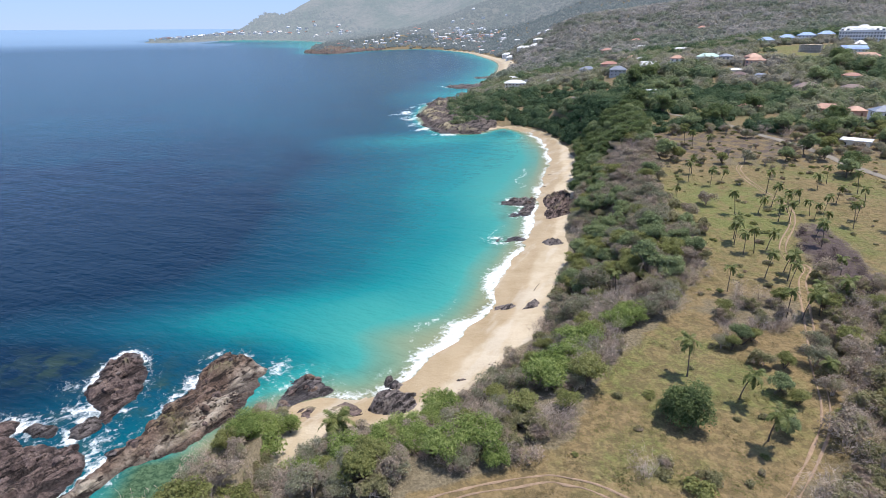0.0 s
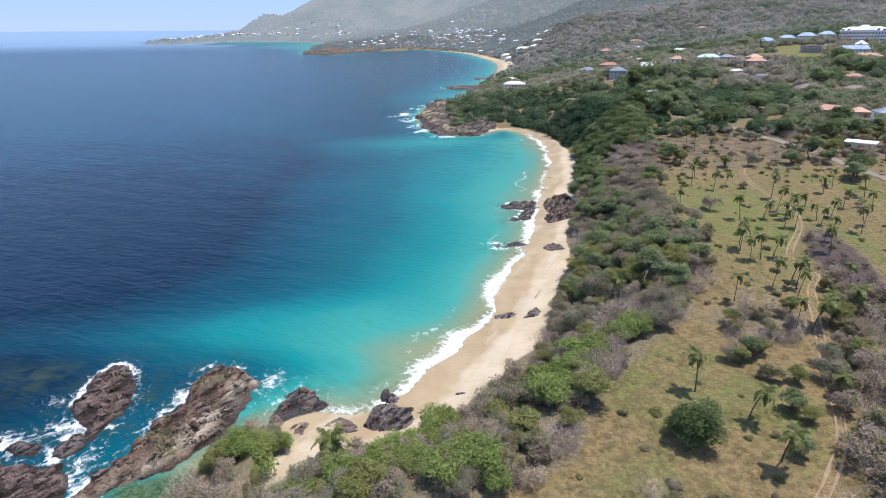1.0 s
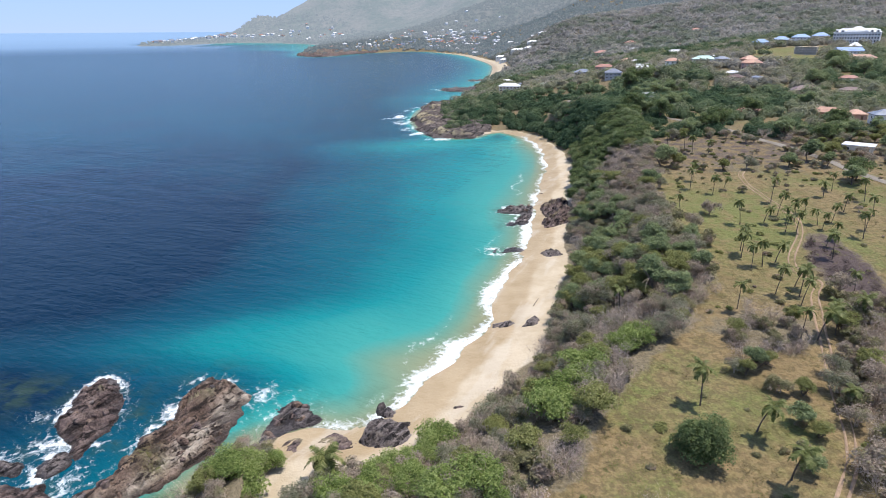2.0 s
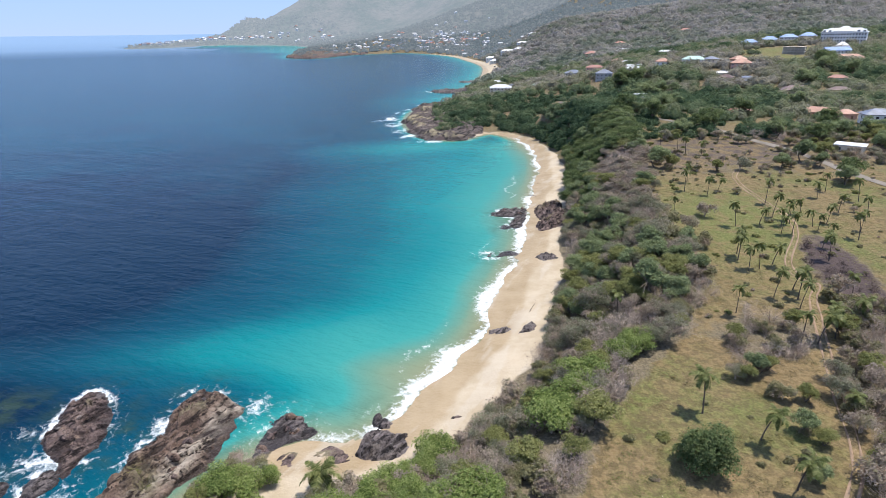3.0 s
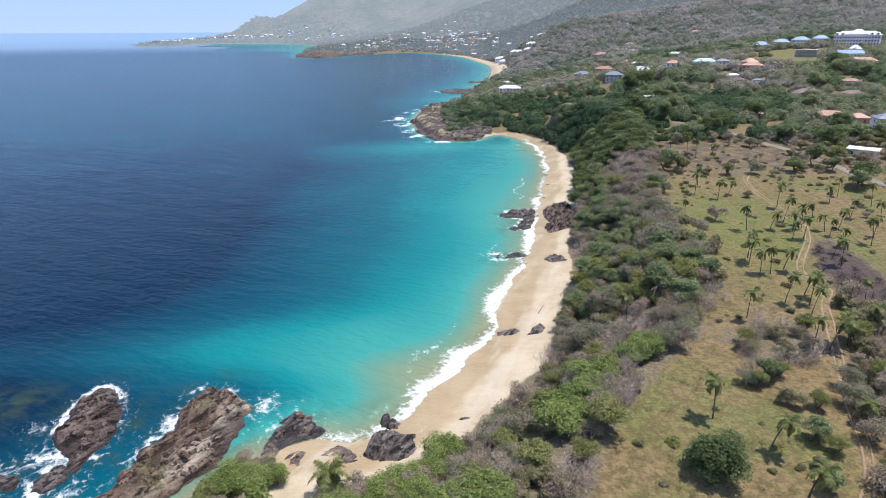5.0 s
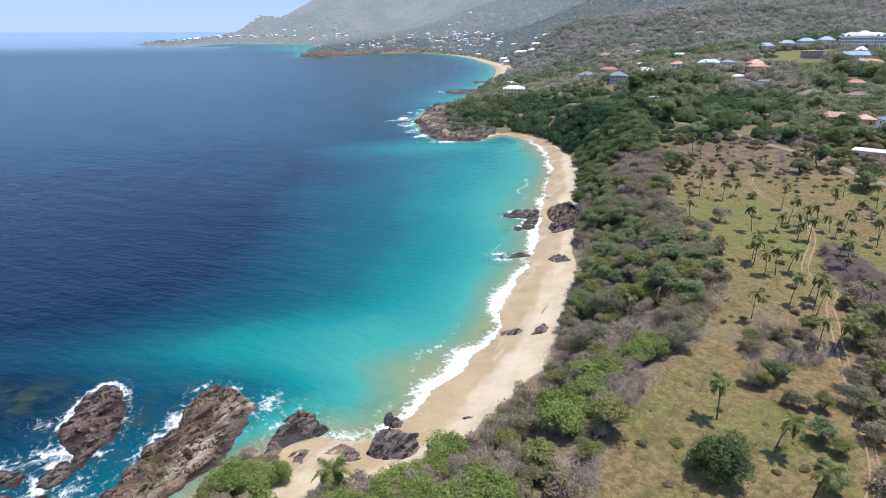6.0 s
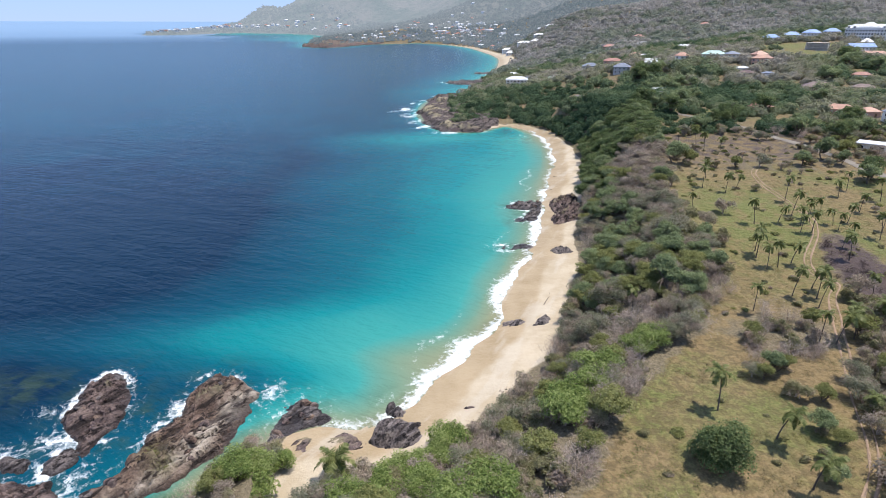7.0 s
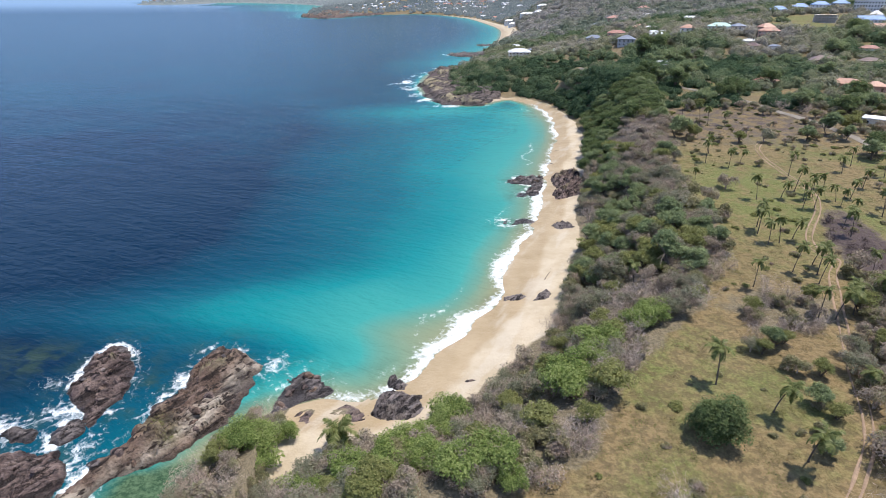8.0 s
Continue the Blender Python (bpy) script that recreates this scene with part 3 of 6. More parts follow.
# ---------------------------------------------------------------- rocks: outlines on the plan, height, seed
ROCKS = [
    ("sea_rock", "rock", [(-75.5, 101), (-77.5, 113), (-74.5, 118), (-67.5, 112), (-63.5, 103), (-64.5, 92), (-67, 90.5), (-70, 96)], 3.4,
     "dark brown volcanic sea stack ringed by white foam"),
    ("rock_shelf", "rock", [(-92, 76), (-87, 84), (-80, 87), (-77, 84.5), (-70.5, 84), (-66, 83), (-62.5, 77), (-63.5, 70), (-66, 60), (-72, 50), (-86, 56)], 3.0,
     "dark brown wave-cut rock shelf in white surf"),
    ("shelf_boulder", "black_rock", [(-71.5, 87.5), (-70, 92), (-67.2, 92.5), (-66, 88.5), (-68.5, 86)], 2.4, "rounded dark rock at the end of the shelf"),
    ("shelf_boulder", "black_rock", [(-81, 88), (-79.5, 91), (-75.5, 90.5), (-73.5, 88), (-77, 86.8)], 1.6, "low wet black rock washed by surf"),
    ("shelf_boulder", "rock", [(-88.5, 87), (-86.5, 91), (-82.5, 90.5), (-82, 86.5), (-85, 85)], 2.2, "wet dark rock among breaking waves"),
    ("rock_ridge", "brown_rock", [(-53.7, 107.7), (-52.7, 114.7), (-49.7, 117.2), (-44.2, 114.7), (-40.2, 107.2), (-39.7, 98.7), (-42.2, 89.7), (-46.2, 82.7), (-52.2, 79.9), (-55.7, 77.2),
                                  (-57.2, 69.7), (-61.2, 61.7), (-68.2, 53.7), (-70.2, 57.7), (-64.2, 68.7), (-61.2, 76.7), (-58.7, 83.7), (-56.2, 90.7), (-55.7, 98.7), (-52.5, 102.2)], 4.2,
     "long brown volcanic rock ridge with pale worn top"),
    ("shore_rock", "black_rock", [(-34, 94), (-33, 101), (-30.5, 106.5), (-28, 107.5), (-24, 104), (-21.2, 101.5), (-24, 98.8), (-28, 96), (-32, 92.5)], 1.7,
     "black wet shore rock with foam on top"),
    ("beach_boulder", "black_rock", [(-13.6, 93), (-13.2, 98.5), (-10.5, 100.8), (-7, 100), (-4.2, 98.2), (-3.8, 93.5), (-6.5, 91), (-10.5, 90.5)], 2.9,
     "big dark grey boulder on the sand"),
    ("beach_boulder", "black_rock", [(-11, 101.3), (-11, 104.8), (-9, 106), (-7.6, 104), (-7.8, 101.2), (-9.4, 100.4)], 2.6, "small dark boulder at the water's edge"),
    ("sand_rock", "rock", [(-22, 92.5), (-20.5, 96), (-16.5, 96), (-14.5, 92), (-18, 90.5)], 0.45, "low grey rock half buried in sand"),
    ("sand_rock", "rock", [(-28.5, 91), (-26.5, 95), (-23.8, 94.5), (-24.3, 90.5), (-26.5, 88)], 0.5, "low brown rock on pale sand"),
    ("sand_rock", "black_rock", [(15.5, 137), (17.5, 140.5), (20.5, 141), (21.8, 139), (19.5, 136.5)], 1.0, "flat dark rock on the wet sand"),
    ("sand_rock", "black_rock", [(23.5, 135.8), (24.5, 139.5), (27.5, 141.5), (28.6, 139.8), (26.5, 136)], 1.1, "dark rock with a tidal pool on the sand"),
    ("sand_rock", "rock", [(3, 102.4), (4.5, 103.6), (7, 103), (6.5, 101.8), (4.5, 101.5)], 0.5, "small grey stones lying on the beach"),
    ("reef_rock", "black_rock", [(27, 243), (32, 249), (38, 253), (45.5, 252.5), (44, 244), (41.5, 234), (39.5, 226), (35, 224), (34, 231), (37, 239), (33, 240)], 1.9,
     "jagged dark reef running from the beach into the sea"),
    ("reef_rock", "rock", [(46.8, 231), (47.5, 248), (52, 252), (60, 252), (58, 235), (54, 221), (46, 217), (43.5, 221)], 3.4, "dark rock outcrop below the trees on the beach"),
    ("reef_rock", "black_rock", [(21.5, 193.5), (24, 198), (32.5, 198.5), (32.5, 195), (27, 193.5)], 0.8, "low black rock in the surf"),
    ("reef_rock", "black_rock", [(29, 224), (31.5, 229), (35, 228), (33.5, 223.5)], 0.6, "low black rock awash in the surf"),
    ("sand_rock", "black_rock", [(36.8, 188), (39.5, 192.5), (43.2, 190), (45, 184.5), (40.5, 185)], 1.6, "dark rock at the back of the beach"),
    ("headland_rock", "cape_rock", [(42, 457), (36, 441), (26, 434), (14, 437), (3, 436), (-8, 458), (-14, 482), (-10, 505), (-22, 535), (-9, 556), (-2, 590), (-13, 622),
                               (4, 640), (26, 628), (40, 590), (46, 520)], 3.6, "broad dark rocky headland fringed with surf"),
    ("headland_rock", "cape_rock", [(8, 652), (-4, 668), (20, 690), (40, 676), (34, 655)], 3.0, "dark rocks off the wooded headland"),
    ("reef_rock", "black_rock", [(22, 808), (10, 838), (40, 866), (70, 850), (62, 800)], 3.0, "dark reef rocks below the far beach"),
    ("reef_rock", "black_rock", [(64, 985), (60, 1010), (96, 1022), (106, 1000)], 2.0, "low dark reef off the far beach"),
    ("headland_rock", "rock", [(-512, 2300), (-520, 2345), (-470, 2400), (-330, 2500), (-240, 2600), (-230, 2570), (-310, 2440), (-395, 2195)], 13.0,
     "far rocky headland at the end of a wooded cape"),
]
OUTLINES = [np.array(spline(r[2] + r[2][:1], 5)[:-1]) for r in ROCKS]


# ---------------------------------------------------------------- ground, sea
def build_ground():
    xs = steps(-72, 128, 1.6, -2700, 4300, 1.035)
    ys = steps(48, 262, 1.6, -700, 5150, 1.024)
    split = ys[np.argmin(np.abs(ys - 3000))] + 0.01
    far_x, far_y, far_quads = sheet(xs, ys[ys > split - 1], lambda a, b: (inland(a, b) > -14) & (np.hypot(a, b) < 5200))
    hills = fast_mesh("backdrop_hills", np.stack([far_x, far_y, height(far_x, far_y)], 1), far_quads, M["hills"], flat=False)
    tagged(new("backdrop_hills", hills), "wooded hills far along the coast, haze painted on as glow", "hills", kind="structure")
    x, y, quads = sheet(xs, ys[ys < split], lambda a, b: (inland(a, b) > -14))
    s = inland(x, y)
    z = height(x, y, s)
    w = beach_width(x, y)
    sand = smooth(2.5, -2.5, s - w - 2.5 * fbm(x / 9, y / 9, 3, 5)) * (w > 3)
    # the cove's sand and the bare slope above it
    sand = np.maximum(sand, smooth(3.5, 0.5, np.hypot((x + 23.5) / 1.3, (y - 80) / 2.6) - 2.2 + fbm(x / 4, y / 4, 3, 9)) * 0.95)
    wet = smooth(12.5, 7.0, s + 3.0 * fbm(x / 14, y / 14, 3, 35)) * sand
    dt = line_distance(x, y, TRACK)
    rut = 0.42 * np.exp(-(dt / 1.7) ** 2)
    dt2 = line_distance(x, y, TRACK_2)
    rut2 = 0.36 * np.exp(-(dt2 / 1.5) ** 2)
    track = np.clip(np.maximum(rut, rut2), 0, 1)
    ex = edge_x(y)
    scrub = np.where((y < 345), np.maximum(smooth(4, -3, x - ex + 4 * fbm(x / 12, y / 12, 3, 21)), 0.45 * smooth(205, 240, y)), 0.5)
    burnt = np.exp(-(((x - 108 - 0.25 * (y - 140)) / 8) ** 2 + ((y - 141) / 24) ** 2) ** 2)
    right = smooth(-4, 10, x - np.interp(y, TRACK[::-1, 1], TRACK[::-1, 0]) + 8 * fbm(x / 20, y / 20, 2, 25)) * smooth(150, 110, y)
    scrub = np.clip(np.maximum.reduce([scrub, burnt * 1.2, right * 0.8, 0.8 * np.exp(-(((x - 72) / 13) ** 2 + ((y - 112) / 10) ** 2) ** 2)]), 0, 1)
    lush = np.clip(1.2 * np.exp(-(((x - 98) / 28) ** 2 + ((y - 176) / 38) ** 2)) + 0.35 * np.exp(-(((x - 54) / 9) ** 2 + ((y - 84) / 7) ** 2)), 0, 1) * (1 - scrub)
    lush = np.maximum(lush, np.where((y > 290) & (y < 800), 0.95 * glade(x, y), 0))
    scrub = np.where(lush > 0.5, np.minimum(scrub, 0.2), scrub)
    z = z - 0.1 * rut - 0.1 * rut2 + 0.18 * fbm(x / 3, y / 3, 3, 31) * smooth(3, 12, s - w) * (1 - track)
    z = z + 0.06 * fbm(x / 2.2, y / 6, 3, 33) * sand * smooth(4, 10, s)
    me = fast_mesh("ground", np.stack([x, y, z], 1), quads, M["ground"],
                   (("sand", sand), ("wet", wet), ("track", track), ("scrub", scrub), ("lush", lush), ("burnt", np.clip(np.maximum.reduce([burnt, smooth(34, 26, x) * (y > 425) * (y < 700), 0.52 * smooth(205, 258, y) * smooth(325, 295, y)]), 0, 1))), flat=False)
    return tagged(new("ground", me), "dry grassy land with a pale sand beach and dirt tracks", "ground", kind="structure")


def build_sea():
    xs = steps(-96, 74, 1.25, -5200, 500, 1.035)
    ys = steps(60, 300, 1.25, -900, 5230, 1.014)
    x, y, quads = sheet(xs, ys, lambda a, b: (inland(a, b) < 5) & (np.hypot(a, b) < 5230))
    s = -inland(x, y)
    z = sea_level(x, y)
    # how deep it looks: shelving sand in the bay, deep water off the rocks
    off = s + 10 * fbm(x / 60, y / 60, 3, 41)
    south = smooth(132, 108, y) * smooth(-14, -52, x)
    depth = np.clip(off / (128 + 60 * smooth(170, 340, y)), 0, 1) + 0.40 * south * smooth(2, 22, s) + 0.16 * smooth(-55, -105, x) * smooth(90, 130, y)
    point = np.hypot(x + 5, y - 500)
    depth = depth + 0.5 * smooth(280, 90, point) * smooth(1, 16, s) * smooth(400, 470, y)
    bank = np.exp(-(((x + 12 + 0.35 * (y - 122)) / 26) ** 2 + ((y - 124) / 9) ** 2))
    depth = depth * (1 - 0.5 * bank)
    # a pale tongue of stirred sand reaches out from the beach past the rocks
    tongue = line_distance(x, y, spline([(-112, 124), (-82, 132), (-61, 136), (-40, 139), (-20, 141)], 6)) / (8.0 + 6.0 * smooth(-90, -20, x) + 4 * fbm(x / 16, y / 16, 3, 42))
    depth = depth * (1 - (0.06 + 0.36 * smooth(-95, -35, x)) * np.exp(-tongue ** 2))
    # cloudy shallows where the surf stirs the sand
    cloudy = smooth(17, 4, s + 7 * fbm(x / 12, y / 12, 3, 49)) * smooth(90, 104, y) * smooth(280, 200, y) * smooth(-26, -12, x)
    depth = depth * (1 - 0.3 * cloudy)
    depth = np.where(s < 5, np.minimum(depth, np.maximum(s, 0) / 118), depth)
    far = smooth(560, 900, y)
    depth = depth * (1 - far) + np.clip(0.10 * smooth(0, 14, s) + s / (190 + 900 * smooth(2750, 3100, y) * smooth(-1700, -1100, x)), 0, 1) * far
    # past 180 m capped shallower: grazing sky reflection painted as paler water
    depth = np.minimum(depth, 0.92 - 0.24 * smooth(180, 520, y))
    # surf along the beach
    surfy = smooth(92, 104, y) * smooth(452, 430, y) * smooth(-24, -8, x + 0 * y)
    along = x * 0.45 + y * 0.9
    lobes = np.abs(np.sin(along / 6.5 + 1.4 * fbm(along / 30, 0 * along, 2, 46)))
    run = (1.0 + 2.6 * lobes * (0.55 + 0.6 * fbm(along / 19, 0 * along + 5, 2, 47)) + 0.5 * fbm(along / 4, 0 * along + 9, 2, 40)) * surfy
    wob = 2.2 * fbm(x / 11, y / 11, 3, 43)
    wide = (2.9 + 3.2 * fbm(along / 17, 0 * along, 2, 39)) * (1 - 0.4 * smooth(260, 330, y))
    reach = s + run
    solid = 0.98 * smooth(-0.3, 0.15, reach) * smooth(wide + 2.2, wide - 1.0, reach + 0.8 * wob)
    lacy = 0.55 * smooth(-0.3, 0.4, reach) * smooth(wide + 4.0, wide + 0.2, reach + wob)
    outer = 0.5 * np.exp(-((s - 10.0 - 2.4 * wob) / 1.1) ** 2) * smooth(0.0, 0.45, fbm(x / 26, y / 26, 2, 45))
    foam = surfy * np.maximum.reduce([solid, lacy, outer])
    sand_z = 2.3 * np.clip(-s / np.maximum(beach_width(x, y), 6), 0, 1) ** 0.9
    z = np.where(s < 0, np.where(-s < run, sand_z + 0.05, sand_z - 0.25 * smooth(0, 1.2, -s - run)), z)
    cove = np.exp(-((x + 19) ** 2 + (y - 99) ** 2) / 40) * 0.8 * np.exp(-((s - 1) / 2.2) ** 2)
    foam = np.maximum(foam, cove)
    reef = np.zeros(len(x))
    for k, o in enumerate(OUTLINES):
        c = o.mean(0)
        size = np.abs(o - c).max()
        near = (np.abs(x - c[0]) < size + 20) & (np.abs(y - c[1]) < size + 20)
        if not near.any():
            continue
        d = line_distance(x[near], y[near], np.vstack([o, o[:1]]))
        d = np.where(inside(x[near], y[near], o), 0, d)
        lively = 0.5 + 1.1 * fbm(x[near] / 9, y[near] / 9, 2, 50 + k)
        west = smooth(0.3, -0.5, (x[near] - c[0]) / size)
        reach = 0.5 + (2.3 if c[1] < 130 else 3.2) * np.clip(lively * (0.55 + 0.5 * west), 0, 2)
        if c[1] > 430:
            reach = reach * 1.5
        calm = smooth(0, 6, s[near]) * np.where((x[near] > -56) & (y[near] < 100) & (x[near] < -36), 0.0, 1.0)
        foam[near] = np.maximum(foam[near], np.exp(-(d / reach) ** 2) * (0.16 + 0.85 * smooth(-0.2, 0.45, fbm(x[near] / 5, y[near] / 5, 3, 300 + k))) * np.maximum(calm, 0.1))
        foam[near] = np.maximum(foam[near], 0.28 * np.exp(-(d / (1.8 * reach + 1.0)) ** 2) * calm)
        reef[near] = np.maximum(reef[near], np.exp(-(d / 6.5) ** 2) * (0.34 if c[1] < 260 else 0.3))
    # broken water between the stack and the shelf, and in the ridge's notch
    for cx, cy, rx, ry, a in ((-71, 95, 7, 4.5, 0.75), (-84, 90, 9, 4, 0.85), (-63.5, 84, 3.2, 7, 0.6), (-53, 105, 3.6, 4.5, 0.95), (-79, 104, 6, 3.5, 0.42), (-36.5, 110, 3, 5, 0.7), (-30, 562, 9, 22, 0.95), (-24, 604, 8, 20, 0.85), (-26, 522, 9, 16, 0.9), (-20, 486, 8, 16, 0.85), (-40, 545, 9, 13, 0.7), (-14, 456, 9, 10, 0.8), (4, 431, 15, 6, 0.8), (-16, 626, 8, 12, 0.8), (8, 842, 12, 14, 0.8), (-2, 668, 8, 8, 0.7)):
        foam = np.maximum(foam, a * np.exp(-(((x - cx) / rx) ** 2 + ((y - cy) / ry) ** 2)) * (1.0 if cy < 300 else 0.3 + 0.9 * smooth(-0.25, 0.4, fbm(x / 4, y / 9, 3, 310))))
    reef = np.maximum(reef, 0.85 * np.exp(-(((x + 60) / 3) ** 2 + ((y - 101) / 7) ** 2)))
    reef = np.maximum(reef, 0.7 * np.exp(-(((x + 92) / 14) ** 2 + ((y - 112) / 7) ** 2)))
    pool = np.clip(smooth(-58, -52, x) * smooth(-35, -39, x) * smooth(83.5, 80, y - 0.25 * (x + 45)) * smooth(50, 58, y), 0, 1)
    foam, reef = foam * (1 - pool), reef * (1 - pool)
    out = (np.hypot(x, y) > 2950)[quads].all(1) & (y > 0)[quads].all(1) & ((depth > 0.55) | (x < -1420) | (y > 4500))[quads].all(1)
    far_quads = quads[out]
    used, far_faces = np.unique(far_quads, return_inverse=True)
    far = fast_mesh("backdrop_sea", np.stack([x, y, z], 1)[used], far_faces.reshape(-1, 4), M["hazed_sea"], flat=False)
    tagged(new("backdrop_sea", far), "blue sea out to the horizon, haze painted on as glow", "sea", kind="structure")
    quads = quads[~out]
    me = fast_mesh("sea", np.stack([x, y, z], 1), quads, M["sea"], (("depth", depth), ("foam", foam), ("reef", reef), ("pool", pool)), flat=False)
    return tagged(new("sea", me), "turquoise to deep blue sea with white surf", "sea", kind="structure")


build_ground()
build_sea()


# ---------------------------------------------------------------- rocks
def build_rock(k):
    name, mat, _, tall, label = ROCKS[k]
    o = OUTLINES[k]
    lo, hi = o.min(0) - 2, o.max(0) + 2
    step = max(0.26, (hi - lo).max() / 170)
    gx, gy = np.meshgrid(np.arange(lo[0], hi[0], step), np.arange(lo[1], hi[1], step))
    ny, nx = gx.shape
    x, y = gx.ravel(), gy.ravel()
    scale = max(1.0, tall / 4, (hi - lo).max() / 45)
    wx = x + 1.7 * scale * fbm(x / (3.2 * scale), y / (3.2 * scale), 4, 60 + k)
    wy = y + 1.7 * scale * fbm(x / (3.2 * scale), y / (3.2 * scale), 4, 90 + k)
    d = line_distance(wx, wy, np.vstack([o, o[:1]]))
    d = np.where(inside(wx, wy, o), d, -d)
    # strata run along the ridges, north-west to south-east cracks cut them
    u, v = (x * 0.55 + y * 0.83), (x * 0.83 - y * 0.55)
    strata = np.abs(fbm(u / (13 * scale), v / (1.9 * scale), 4, 120 + k))
    lumps = 0.55 * fbm(x / (5.0 * scale), y / (5.0 * scale), 4, 150 + k) + 0.75 * fbm(u / (15 * scale), v / (3.4 * scale), 4, 155 + k)
    crags = 1 - 2.2 * np.abs(fbm(x / (2.6 * scale) + 0.3 * lumps, y / (2.6 * scale), 4, 160 + k))
    fine = fbm(x / 0.9, y / 0.9, 3, 180 + k)
    # slabs broken along the strata, each with a tilt of its own
    rng = np.random.default_rng(700 + k)
    span_u, span_v = u.max() - u.min(), v.max() - v.min()
    count = int(np.clip(span_u * span_v / (7.0 * 3.2 * scale ** 2), 8, 130))
    total, slab = np.full(len(x), 1e-12), np.zeros(len(x))
    for su, sv, du, dv, c in zip(rng.uniform(u.min(), u.max(), count), rng.uniform(v.min(), v.max(), count), rng.normal(size=count) * 0.05, rng.normal(size=count) * 0.20 - 0.08, rng.uniform(-0.24, 0.26, count)):
        a, b = (u - su + 1.1 * scale * lumps) / 2.4, v - sv + 0.7 * scale * crags
        gap = a * a + b * b
        near = np.exp(-np.minimum(gap / (0.2 * scale ** 2), 60))
        slab, total = slab + near * (c + (du * a * 2.4 + dv * b) / scale), total + near
    slab = slab / total
    rise = 1 - np.exp(-np.maximum(d, 0) / (0.4 + (0.14 if hi[0] - lo[0] < 16 else 0.26) * tall))
    z = tall * rise * (0.56 + 0.34 * lumps + 0.10 * crags - 0.75 * strata - 0.30 * smooth(0.10, 0.0, np.abs(fbm(u / (9 * scale), v / (1.5 * scale), 3, 140 + k))) + np.clip(slab, -0.4, 0.4)) + np.minimum(0.12 * tall, 0.45 * scale) * rise * (1 - 2.4 * np.abs(fbm(x / (1.2 * scale), y / (1.2 * scale), 3, 170 + k))) + 0.22 * scale * fine * smooth(-0.4, 0.8, d)
    # tilted beds: each breaks off steeply to one side and dips gently to the other
    bed = (v / (2.3 * scale) + 0.8 * fbm(u / (8 * scale), v / (5 * scale), 3, 165 + k)) % 1
    z = z + np.minimum(0.20 * tall, 0.8 * scale) * rise * (smooth(0.0, 0.16, bed) - bed - 0.3)
    z = z * (1 - 0.30 * smooth(-0.5, 0.5, (v - v.mean()) / max(span_v, 1)))
    ledge = tall / 5
    z = 0.75 * z + 0.25 * (np.floor(z / ledge) * ledge + ledge * smooth(0.55, 1.0, (z / ledge) % 1))
    z = np.where(d > 0, np.maximum(z, 0.12 * tall * rise), -1.4 * np.minimum(-d, 1.2))
    base = np.array(height(x, y)).ravel()
    on_sand = inland(x, y) > 0.5
    z = z + np.where(on_sand, np.maximum(base, 0), sea_level(x, y)) - 0.1
    ids = np.arange(nx * ny).reshape(ny, nx)
    q = np.stack([ids[:-1, :-1], ids[:-1, 1:], ids[1:, 1:], ids[1:, :-1]], -1).reshape(-1, 4)
    q = q[(d[q] > -1.1 * step - 0.5).all(1)]
    used = np.unique(q)
    remap = np.zeros(nx * ny, np.int64)
    remap[used] = np.arange(len(used))
    jx, jy = 0.3 * step * fbm(x * 3, y * 3, 1, 7), 0.3 * step * fbm(x * 3, y * 3, 1, 8)
    level = z - sea_level(x, y)
    wetline = smooth(0.9, 0.25, level + 0.35 * fine) * (~on_sand)
    pale = np.exp(-(line_distance(wx, wy, spline([(-41.5, 111), (-43.5, 100), (-46, 90), (-52, 82), (-58, 72), (-62, 62)], 5)) / 2.0) ** 2) if name == "rock_ridge" else 0 * x
    moss = np.exp(-(np.hypot((x + 52.5) / 2.2, (y - 91) / 2.8)) ** 2) + np.exp(-(np.hypot((x + 49) / 1.8, (y - 87) / 2.4)) ** 2) if name == "rock_ridge" else 0 * x
    me = fast_mesh(name, np.stack([x + jx, y + jy, z], 1)[used], remap[q], M[mat], (("pale", pale[used]), ("moss", moss[used]), ("tops", np.clip(level / tall, 0, 1)[used]), ("wetline", wetline[used])), flat=True)
    if hi[0] - lo[0] < 16 or lo[1] > 420:
        tagged(new(name, me), label, "rock", "rocks along the shore")
        return
    ob = thing(name, (float(o[:, 0].mean()), float(o[:, 1].mean()), 0), label, "rock", "rocks along the shore")
    me.transform(Matrix.Translation((-ob.location.x, -ob.location.y, 0)))
    part("rock_bed", me, ob)
    rng = np.random.default_rng(400 + k)
    spots = np.flatnonzero(d > 1.2)
    for i in rng.choice(spots, 14, replace=False):
        size = rng.uniform(0.5, 1.5)
        part("boulder", BOULDERS[rng.integers(4)], ob, m=pose(x[i] - ob.location.x, y[i] - ob.location.y, z[i] + 0.05 * size, rng.uniform(-15, 15), rng.uniform(-15, 15), rng.uniform(0, 360)) @ Matrix.Diagonal((size, size * 0.75, size * 0.6, 1)))


